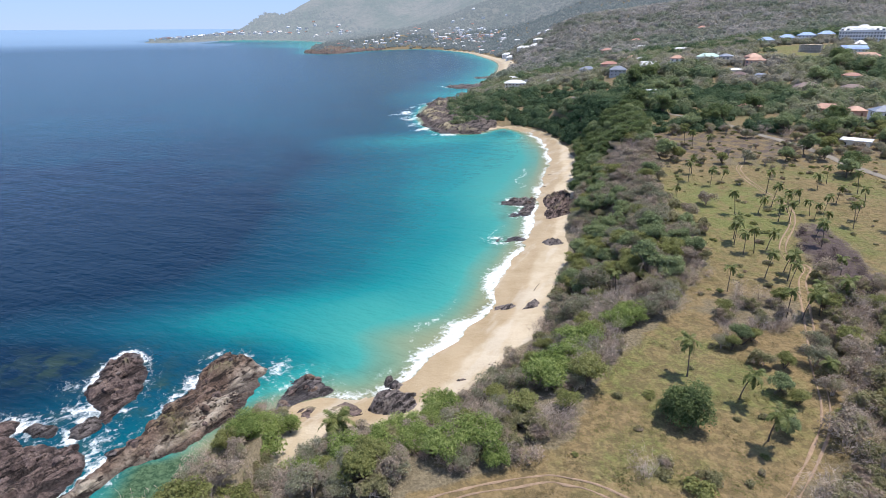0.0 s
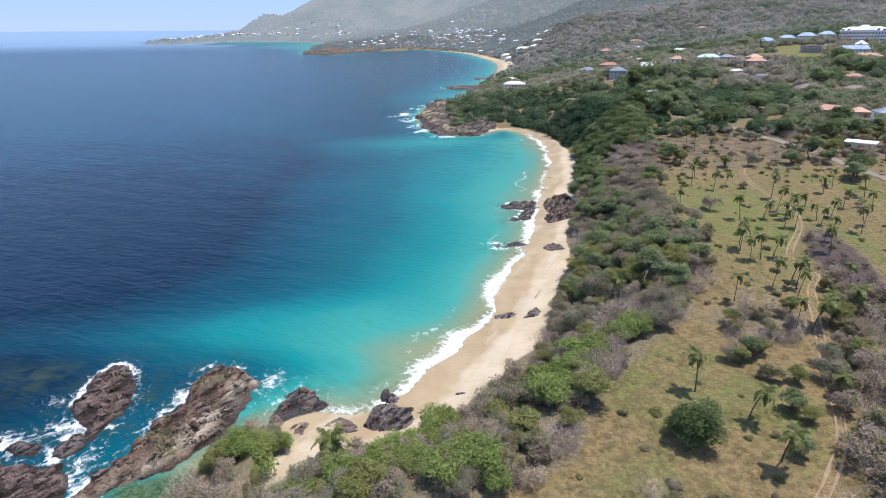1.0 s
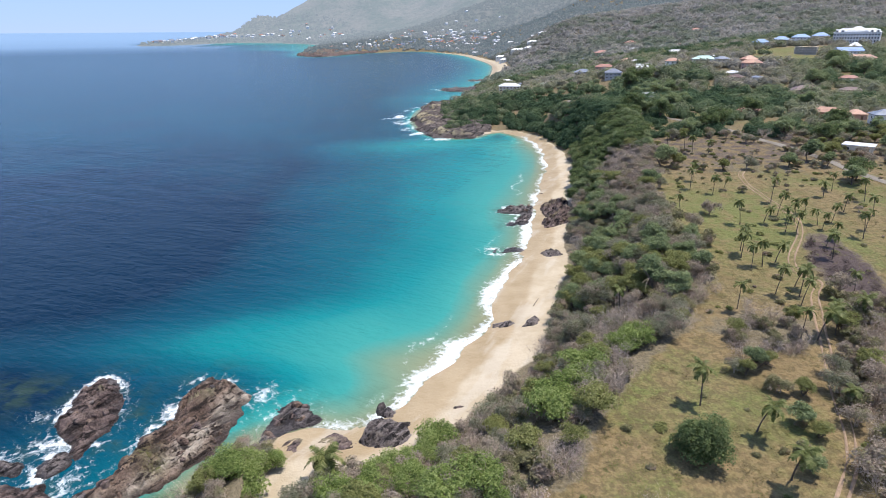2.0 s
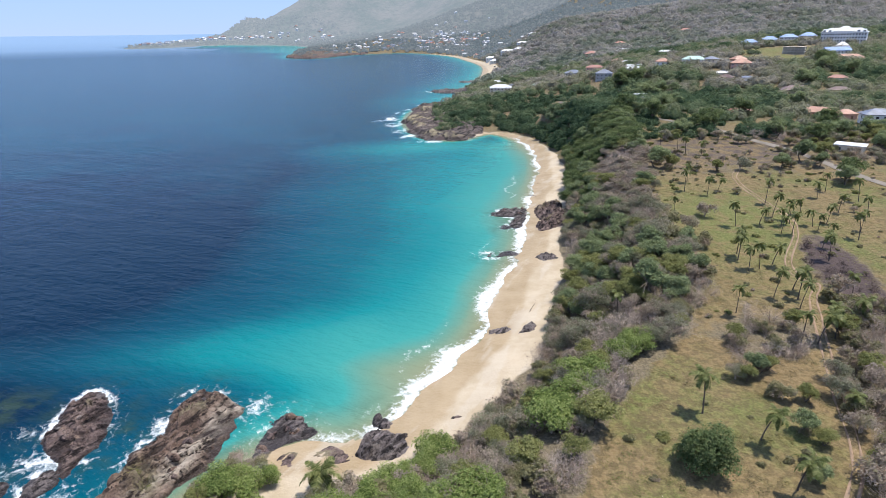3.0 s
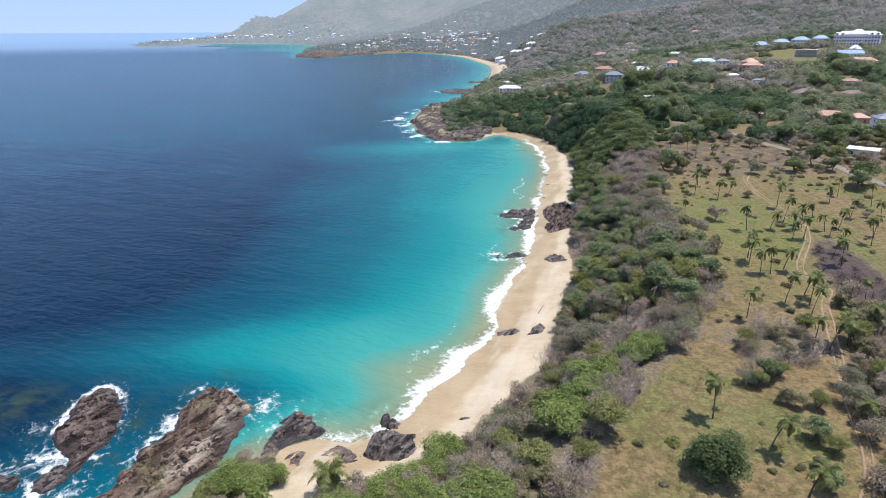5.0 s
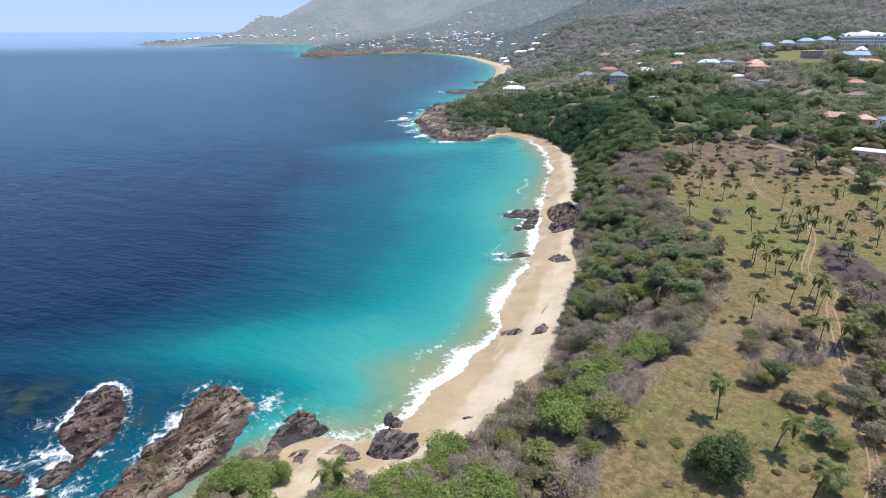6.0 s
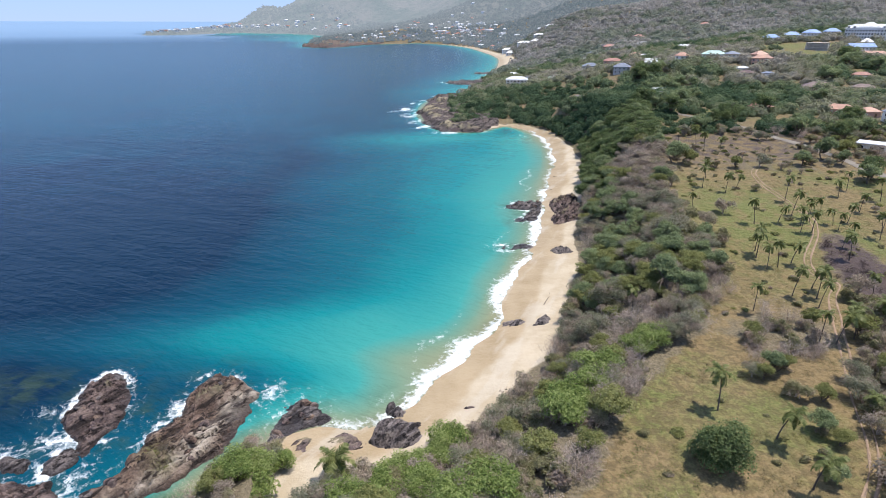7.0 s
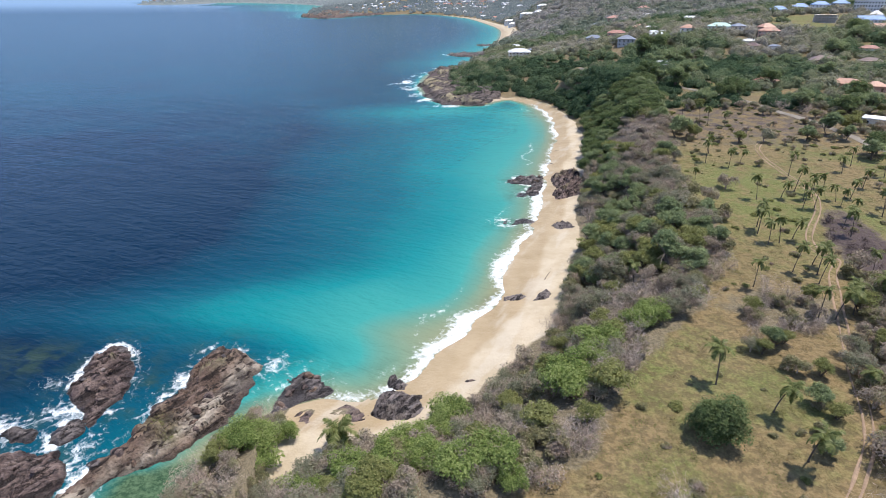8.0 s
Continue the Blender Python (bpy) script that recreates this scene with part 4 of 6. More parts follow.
def boulder_mesh(seed, key):
    """An angular block, broken along flat faces."""
    rng = np.random.default_rng(seed)
    bm = bmesh.new()
    bmesh.ops.create_icosphere(bm, subdivisions=2, radius=1.0)
    cuts = rng.normal(size=(7, 3))
    cuts /= np.linalg.norm(cuts, axis=1, keepdims=True)
    for v in bm.verts:
        for c in cuts:
            over = v.co.dot(Vector(c)) - 0.62
            if over > 0:
                v.co -= Vector(c) * over * 0.85
        v.co *= 1 + 0.10 * noise.noise(v.co * 2.3 + Vector((seed, 0, 0)))
    return bm_mesh("boulder", bm, M[key])


BOULDERS = [boulder_mesh(1, "rock"), boulder_mesh(2, "brown_rock"), boulder_mesh(3, "rock"), boulder_mesh(4, "black_rock")]
for k in range(len(ROCKS)):
    build_rock(k)


# ---------------------------------------------------------------- wheel ruts of the dirt tracks
def build_rut(line, side, wide, seed):
    d = np.gradient(line, axis=0)
    d /= np.linalg.norm(d, axis=1, keepdims=True)
    n = np.stack([-d[:, 1], d[:, 0]], 1)
    along = np.arange(len(line)) * 0.9
    mid = side * 0.72 + 0.3 * fbm(along / 6, 0 * along, 2, seed)
    half = wide * (0.46 + 0.42 * fbm(along / 2.2, 0 * along + 3, 3, seed + 1))
    rows = [line + n * (mid + half * k)[:, None] for k in (-1, -0.4, 0.4, 1)]
    drop = (0.16, 0.05, 0.05, 0.16)
    v = np.concatenate([np.column_stack([r, height(r[:, 0], r[:, 1]) + 0.17 - q]) for r, q in zip(rows, drop)])
    m = len(line)
    i = np.arange(m - 1)
    f = np.concatenate([np.stack([k * m + i, k * m + i + 1, (k + 1) * m + i + 1, (k + 1) * m + i], 1) for k in range(3)])[:, ::-1]
    ob = new("dirt_track", fast_mesh("dirt_track", v, f, M["earth"], flat=False))
    tagged(ob, "pale bare-earth wheel rut through dry grass", "track", kind="structure")


for k, (line, wide) in enumerate(((TRACK, 0.46), (TRACK_2, 0.38))):
    for side in (-1, 1):
        build_rut(line, side, wide, 200 + 7 * k + side)


# ---------------------------------------------------------------- plants
def leaves(points, normals, sizes, rng, slim=0.45):
    """Pointed leaf sprays, one a point: four corners each, lightly folded."""
    n = len(points)
    t = rng.normal(size=(n, 3))
    t -= (t * normals).sum(1, keepdims=True) * normals
    t /= np.linalg.norm(t, axis=1, keepdims=True) + 1e-9
    b = np.cross(normals, t)
    s = sizes[:, None]
    fold = normals * s * 0.14
    v = np.stack([points - t * s * 0.55, points + b * s * slim + fold, points + t * s * 0.6 - fold, points - b * s * slim + fold], 1).reshape(-1, 3)
    f = np.arange(4 * n).reshape(n, 4)
    return v, f


def tubes(segments, sides=4):
    """Tapered sticks from (start, end, radius, radius)."""
    seg = np.array(segments, float)
    a, b, r0, r1 = seg[:, :3], seg[:, 3:6], seg[:, 6], seg[:, 7]
    d = b - a
    d /= np.linalg.norm(d, axis=1, keepdims=True) + 1e-9
    ref = np.where(np.abs(d[:, 2:3]) > 0.9, np.array([[1.0, 0, 0]]), np.array([[0, 0, 1.0]]))
    u = np.cross(d, ref)
    u /= np.linalg.norm(u, axis=1, keepdims=True) + 1e-9
    w = np.cross(d, u)
    ang = np.arange(sides) * 2 * math.pi / sides
    ring = np.cos(ang)[None, :, None] * u[:, None] + np.sin(ang)[None, :, None] * w[:, None]
    low, high = a[:, None] + ring * r0[:, None, None], b[:, None] + ring * r1[:, None, None]
    v = np.concatenate([low, high], 1).reshape(-1, 3)
    base = (np.arange(len(seg)) * 2 * sides)[:, None, None]
    k = np.arange(sides)
    f = np.stack([k, (k + 1) % sides, (k + 1) % sides + sides, k + sides], -1)[None]
    return v, (base + f).reshape(-1, 4)


def branch(out, at, way, length, radius, depth, rng, spread, lift):
    """Grows limbs that bend, fork and thin out."""
    pieces = 3 if depth > 1 else 2
    p, d, r = np.array(at, float), np.array(way, float), radius
    for k in range(pieces):
        d = d + rng.normal(size=3) * 0.16 + np.array([0, 0, lift])
        d /= np.linalg.norm(d)
        q = p + d * length / pieces
        r2 = r * (0.80 if k < pieces - 1 else 0.62)
        out.append((*p, *q, r, r2))
        p, r = q, r2
        if depth > 0 and k > 0:
            for _ in range(2 if depth > 1 else 3):
                side = d + rng.normal(size=3) * spread
                side /= np.linalg.norm(side)
                branch(out, p, side, length * rng.uniform(0.5, 0.78), r * 0.72, depth - 1, rng, spread, lift)


def crown_points(rng, lobes, n):
    """Points on the outside of a heap of rounded lobes, and their outward ways."""
    w = np.array([l[3] ** 2 for l in lobes])
    pick = rng.choice(len(lobes), n, p=w / w.sum())
    lob = np.array(lobes)[pick]
    d = rng.normal(size=(n, 3))
    d[:, 2] = np.where(d[:, 2] < -0.35, -d[:, 2], d[:, 2])
    d /= np.linalg.norm(d, axis=1, keepdims=True)
    depth = 1.0 - 0.5 * rng.random(n) ** 2.2
    swell = 1 + 0.20 * np.sin(d[:, 0] * 5 + lob[:, 0]) * np.sin(d[:, 1] * 6 + lob[:, 1]) + 0.09 * rng.normal(size=n)
    p = lob[:, :3] + d * (lob[:, 3] * depth * swell)[:, None] * np.array([1, 1, 0.78])
    nrm = d + rng.normal(size=(n, 3)) * 0.42 + np.array([0, 0, 0.75])
    return p, nrm / np.linalg.norm(nrm, axis=1, keepdims=True)


def make_tree(name, seed, tall, wide, leaf, bark, n, size, label, category="tree", lobes=9, stem=0.45, sparse=0.0):
    """A tapered trunk with limbs and a heaped crown of leaf sprays."""
    rng = np.random.default_rng(seed)
    heap = []
    for k in range(lobes):
        a, r = rng.uniform(0, 2 * math.pi), wide * math.sqrt(rng.uniform(0, 1)) * 0.68
        heap.append((r * math.cos(a), r * math.sin(a), tall * (stem + (0.80 - stem) * rng.uniform(0.1, 1.0) * (1 - 0.35 * (r / wide) ** 2)), wide * rng.uniform(0.27, 0.48)))
    p, nrm = crown_points(rng, heap, n)
    p[:, 2] = np.maximum(p[:, 2], 0.15)
    v, f = leaves(p, nrm, size * rng.uniform(0.6, 1.35, n), rng)
    crown = fast_mesh(name + "_crown", v, f, leaf)
    sticks = []
    for k in range(3 if stem < 0.35 else 1):
        branch(sticks, (rng.normal() * 0.15, rng.normal() * 0.15, -0.3), (rng.normal() * 0.15, rng.normal() * 0.15, 1), tall * (stem + 0.22), 0.028 * tall + 0.04, 1, rng, 0.55, 0.05)
    for l in heap:
        foot = np.array([0, 0, tall * stem * 0.75])
        top = np.array(l[:3])
        mid = (foot + top) / 2 + rng.normal(size=3) * 0.12 * wide
        sticks += [(*foot, *mid, 0.016 * tall, 0.012 * tall), (*mid, *top, 0.012 * tall, 0.004 * tall)]
    tv, tf = tubes(sticks)
    ob = thing(name, (0, 0, -500), label, category)
    part("trunk", fast_mesh(name + "_trunk", tv, tf, bark), ob)
    part("crown", crown, ob)
    return ob


def make_bare(name, seed, tall, bark, stems, depth, label, spread=0.5, twigs=260, leaf=None):
    """A leafless dry-season shrub: forking stems and a haze of fine twigs."""
    rng = np.random.default_rng(seed)
    sticks = []
    for k in range(stems):
        a = 2 * math.pi * k / stems + rng.normal() * 0.4
        lean = rng.uniform(0.25, 0.75)
        branch(sticks, (0.2 * math.cos(a), 0.2 * math.sin(a), -0.2), (lean * math.cos(a), lean * math.sin(a), 1), tall * rng.uniform(0.42, 0.6), 0.013 * tall + 0.025, depth, rng, spread, 0.03)
    ends = np.array([s[3:6] for s in sticks])
    pick = ends[rng.integers(len(ends) // 4, len(ends), twigs)]
    d = rng.normal(size=(twigs, 3)) + np.array([0, 0, 0.5])
    d /= np.linalg.norm(d, axis=1, keepdims=True)
    p = pick + rng.normal(size=(twigs, 3)) * 0.12 * tall
    p[:, 2] = np.maximum(p[:, 2], 0.1)
    side = np.cross(d, rng.normal(size=(twigs, 3)))
    side *= 0.028 / np.linalg.norm(side, axis=1, keepdims=True)
    e = p + d * tall * 0.17
    v, f = np.stack([p - side, p + side, e + side * 0.3, e - side * 0.3], 1).reshape(-1, 3), np.arange(4 * twigs).reshape(-1, 4)
    tv, tf = tubes(sticks, 3)
    ob = thing(name, (0, 0, -500), label, "shrub")
    part("stem", fast_mesh(name + "_stems", tv, tf, bark), ob)
    tagged(part("twig_haze", fast_mesh(name + "_twigs", v, f, bark), ob), kind="stuff")
    if leaf:
        n = 260
        q = ends[rng.integers(len(ends) // 3, len(ends), n)] + rng.normal(size=(n, 3)) * 0.12 * tall
        q[:, 2] = np.maximum(q[:, 2], 0.15)
        nr = rng.normal(size=(n, 3)) + np.array([0, 0, 0.8])
        lv, lf = leaves(q, nr / np.linalg.norm(nr, axis=1, keepdims=True), 0.30 * rng.uniform(0.6, 1.3, n), rng)
        part("leaves", fast_mesh(name + "_leaves", lv, lf, leaf), ob)
    return ob


def frond_mesh(seed, length, droop):
    """One palm frond: an arching rib with leaflets that hang to both sides."""
    rng = np.random.default_rng(seed)
    n = 13
    u = np.linspace(0, 1, n)
    rib = np.stack([length * (u - 0.12 * u ** 3), 0 * u, length * (0.42 * u - droop * u ** 2)], 1)
    v, f = [], []
    for k in range(n - 1):
        a, b = rib[k], rib[k + 1]
        i = len(v)
        w = 0.05 * (1 - u[k]) + 0.015
        v += [a + (0, w, 0), a - (0, w, 0), b - (0, w, 0), b + (0, w, 0)]
        f.append((i, i + 1, i + 2, i + 3))
        if k < 1:
            continue
        long = length * 0.30 * math.sin(math.pi * (0.16 + 0.80 * u[k])) + 0.08
        for side in (-1, 1):
            for half in (0, 0.5):
                o = a + (b - a) * half
                tip = o + np.array([0.45 * long, side * long * 0.85, -long * rng.uniform(0.30, 0.75)])
                i = len(v)
                e = (b - a) * 0.85
                v += [o, o + e, tip + e * 0.2, tip]
                f.append((i, i + 1, i + 2, i + 3))
    return fast_mesh("frond", np.array(v), np.array(f), M["leaf_palm"])


FRONDS = [frond_mesh(5, 3.2, 0.6), frond_mesh(6, 3.6, 0.95), frond_mesh(7, 2.9, 1.35)]


def make_palm(seed, tall, bend, label, fronds=13):
    """A coconut palm: a thin bowed trunk and a head of fronds."""
    rng = np.random.default_rng(seed)
    u = np.linspace(0, 1, 10)
    line = np.stack([bend * u ** 1.6, 0 * u, tall * u - 0.3], 1)
    r = 0.125 - 0.055 * u + 0.09 * np.exp(-u * 14)
    sticks = [(*line[k], *line[k + 1], r[k], r[k + 1]) for k in range(9)]
    tv, tf = tubes(sticks, 6)
    ob = thing("coconut_palm", (0, 0, -500), label, "palm")
    part("trunk", fast_mesh("palm_trunk", tv, tf, M["palm_bark"]), ob)
    top = line[-1]
    for k in range(fronds):
        a = k * 137.5 + rng.normal() * 12
        tilt = -38 + 70 * k / fronds + rng.normal() * 8
        part("frond", FRONDS[min(2, int(3 * k / fronds + rng.uniform(0, 0.6)))], ob, m=Matrix.Translation(top) @ pose(0, 0, 0, 0, 0, a) @ pose(0, 0, 0, 0, tilt, 0) @ pose(0, 0, 0, rng.normal() * 18) @ Matrix.Scale(0.68, 4))
    return ob


def set_down(proto, x, y, size=1.0, turn=0.0, lean=0.0, sink=0.05, group="", label="", stretch=1.0):
    ob = copy_thing(proto, pose(x, y, at_ground(x, y) - sink, lean, 0, turn) @ Matrix.Diagonal((size, size, size * stretch, 1)))
    return tagged(ob, label, "", group)


GREEN = [make_tree("broadleaf_tree", 10 + k, 5.2, 4.1, M["leaf_bright"], M["bark"], 4400, 0.29, "bright green broadleaf tree with a spreading crown", lobes=16, stem=0.34) for k in range(3)]
MID = [make_tree("thicket_tree", 20 + k, 6.0, 3.6, M["leaf_green"], M["bark"], 3400, 0.30, "green broadleaf tree in the coastal thicket", lobes=14, stem=0.3) for k in range(3)]
DARK = [make_tree("almond_tree", 30 + k, 8.2, 4.2, M["leaf_dark"], M["bark"], 2900, 0.41, "tall dark green tree with a dense crown", lobes=14, stem=0.38) for k in range(3)]
DEEP = [make_tree("almond_tree", 36 + k, 8.6, 4.7, M["leaf_deep"], M["bark"], 3200, 0.40, "tall deep green tree with a dense crown behind the beach", lobes=15, stem=0.34) for k in range(3)]
OLIVE = [make_tree("scrub_bush", 40 + k, 3.6, 2.9, M["leaf_olive"], M["grey_bark"], 1900, 0.30, "olive-green scrub bush going dry", "bush", lobes=9, stem=0.22) for k in range(3)]
WITHERED = [make_tree("withered_tree", 50 + k, 4.6, 3.2, M["leaf_grey"], M["grey_bark"], 1400, 0.28, "withered grey-brown tree losing its leaves", lobes=10, stem=0.34) for k in range(3)]
BARE = [make_bare("bare_shrub", 60 + k, 4.6, M["grey_bark"], 7, 2, "leafless bleached grey shrub with tangled twigs", 0.55, 330) for k in range(2)]
BARE += [make_bare("bare_shrub", 65 + k, 3.8, M["red_bark"], 7, 2, "leafless russet-brown shrub with tangled twigs", 0.6, 420, M["leaf_grey"]) for k in range(2)]
SAGE = [make_tree("grey_green_tree", 56 + k, 5.0, 3.7, M["leaf_sage"], M["grey_bark"], 3000, 0.25, "grey-green half-leafless tree with a spreading crown", lobes=13, stem=0.34) for k in range(3)]
BURNT = [make_bare("burnt_shrub", 68 + k, 3.4, M["burnt_bark"], 6, 2, "scorched dark brown leafless shrub", 0.6, 420) for k in range(2)]


def make_low(seed, leaf, label):
    """A knee-high bush, leaves down to the ground."""
    rng = np.random.default_rng(seed)
    heap = [(rng.normal() * 0.6, rng.normal() * 0.6, rng.uniform(0.3, 0.8), rng.uniform(0.45, 0.85)) for _ in range(8)]
    p, nrm = crown_points(rng, heap, 700)
    p[:, 2] = np.maximum(p[:, 2], 0.05)
    v, f = leaves(p, nrm, 0.25 * rng.uniform(0.6, 1.35, 700), rng)
    return tagged(new("low_bush", fast_mesh("low_bush", v, f, leaf)), label, "bush")


LOW = [make_low(70, M["leaf_green"], "low green bush in the dry grass"), make_low(71, M["leaf_olive"], "low olive bush in the dry grass"), make_low(72, M["leaf_olive"], "low olive bush in the dry grass")]
COVE_PALM = make_palm(87, 3.4, 0.4, "short coconut palm on the sand of the cove", 18)
PALMS = [make_palm(80 + k, t, b, "slender coconut palm with wind-blown fronds") for k, (t, b) in enumerate(((7.6, 0.6), (6.4, 1.6), (8.8, 1.2)))]

pick = random.Random(4)

# single trees and palms that stand out
set_down(make_tree("round_tree", 90, 9.0, 5.4, M["leaf_deep"], M["bark"], 11000, 0.34, "round dense dark green tree alone in dry grass", lobes=24, stem=0.12), 42, 75.6, 0.86)
PALM_SPOTS = ((47.4, 88.3, 0, 1.05, 121, 0), (53.7, 81.2, 1, 1, 303, 0), (53.5, 71, 1, 1.12, 278, 4), (71.2, 84.7, 1, 0.72, 66, 0), (45, 127, 0, 0.85, 189, 0),
              (26.6, 106.5, 0, 0.7, 309, 0), (70.2, 121.4, 2, 0.8, 242, 0), (82.7, 128, 2, 0.85, 320, 0), (89.6, 131.8, 1, 0.9, 297, 0), (87.8, 126.8, 0, 1, 33, 0),
              (85.6, 122.4, 2, 0.8, 310, 0), (80.6, 108.2, 1, 1.1, 6, 0), (77.3, 108.6, 2, 0.85, 240, 0), (85.6, 110.2, 0, 1, 132, 0),
              (93.5, 115.8, 1, 1.1, 282, 5), (82.6, 185.9, 0, 0.77, 240, 6), (95.6, 208.8, 2, 0.9, 77, 0), (101.8, 220.8, 0, 0.96, 267, 6),
              (101.7, 203.6, 0, 0.91, 32, 0), (108.6, 209.8, 1, 0.73, 15, 3), (96.5, 173.1, 2, 0.89, 198, 6), (86.9, 153.6, 2, 0.92, 295, 6),
              (85, 149.3, 0, 0.97, 49, 0), (84.4, 142.6, 0, 0.86, 132, 6), (88, 143.9, 2, 0.84, 197, 3), (104.9, 174.8, 1, 0.88, 299, 0),
              (112.2, 180.4, 2, 0.91, 14, 3), (109.6, 171.1, 1, 0.91, 83, 3), (92.9, 146.4, 1, 0.97, 291, 0), (109.9, 165.8, 0, 0.9, 293, 3),
              (114.5, 174.6, 2, 0.75, 246, 6), (124.9, 172.6, 0, 0.82, 34, 6), (117.9, 159.2, 0, 0.73, 218, 6), (118.8, 167.4, 0, 0.73, 314, 0),
              (149.1, 192.3, 2, 0.92, 169, 3), (111.8, 154.7, 1, 0.79, 18, 3), (106.6, 165.9, 0, 0.74, 307, 0), (108.1, 146.2, 0, 0.99, 149, 3),
              (112, 274.5, 0, 0.91, 173, 3), (116.9, 266.2, 2, 0.99, 193, 6), (117.9, 260.2, 2, 0.96, 197, 0), (126.1, 262, 1, 0.99, 259, 3),
              (126.6, 160.6, 2, 0.9, 121, 3), (118.3, 195.1, 2, 0.99, 266, 3), (122.6, 182.2, 1, 0.81, 212, 3), (135, 182, 0, 0.83, 301, 0),
              (141, 177, 0, 0.9, 170, 6), (138, 158, 2, 0.91, 180, 3), (131, 166, 2, 0.73, 31, 0), (146, 205, 2, 0.79, 233, 3), (137, 196, 1, 0.89, 90, 3),
              (101, 127, 0, 0.81, 189, 3), (112, 122, 2, 0.94, 53, 0), (109, 112, 1, 0.91, 67, 3), (119.5, 171, 1, 0.78, 137, 0), (116, 178, 2, 0.77, 222, 0))
for x, y, k, size, turn, lean in PALM_SPOTS:
    set_down(PALMS[k], x, y, size, turn, lean, 0.1, "coconut palms over the meadow")

set_down(COVE_PALM, -18.2, 81.6, 1.5, 30)
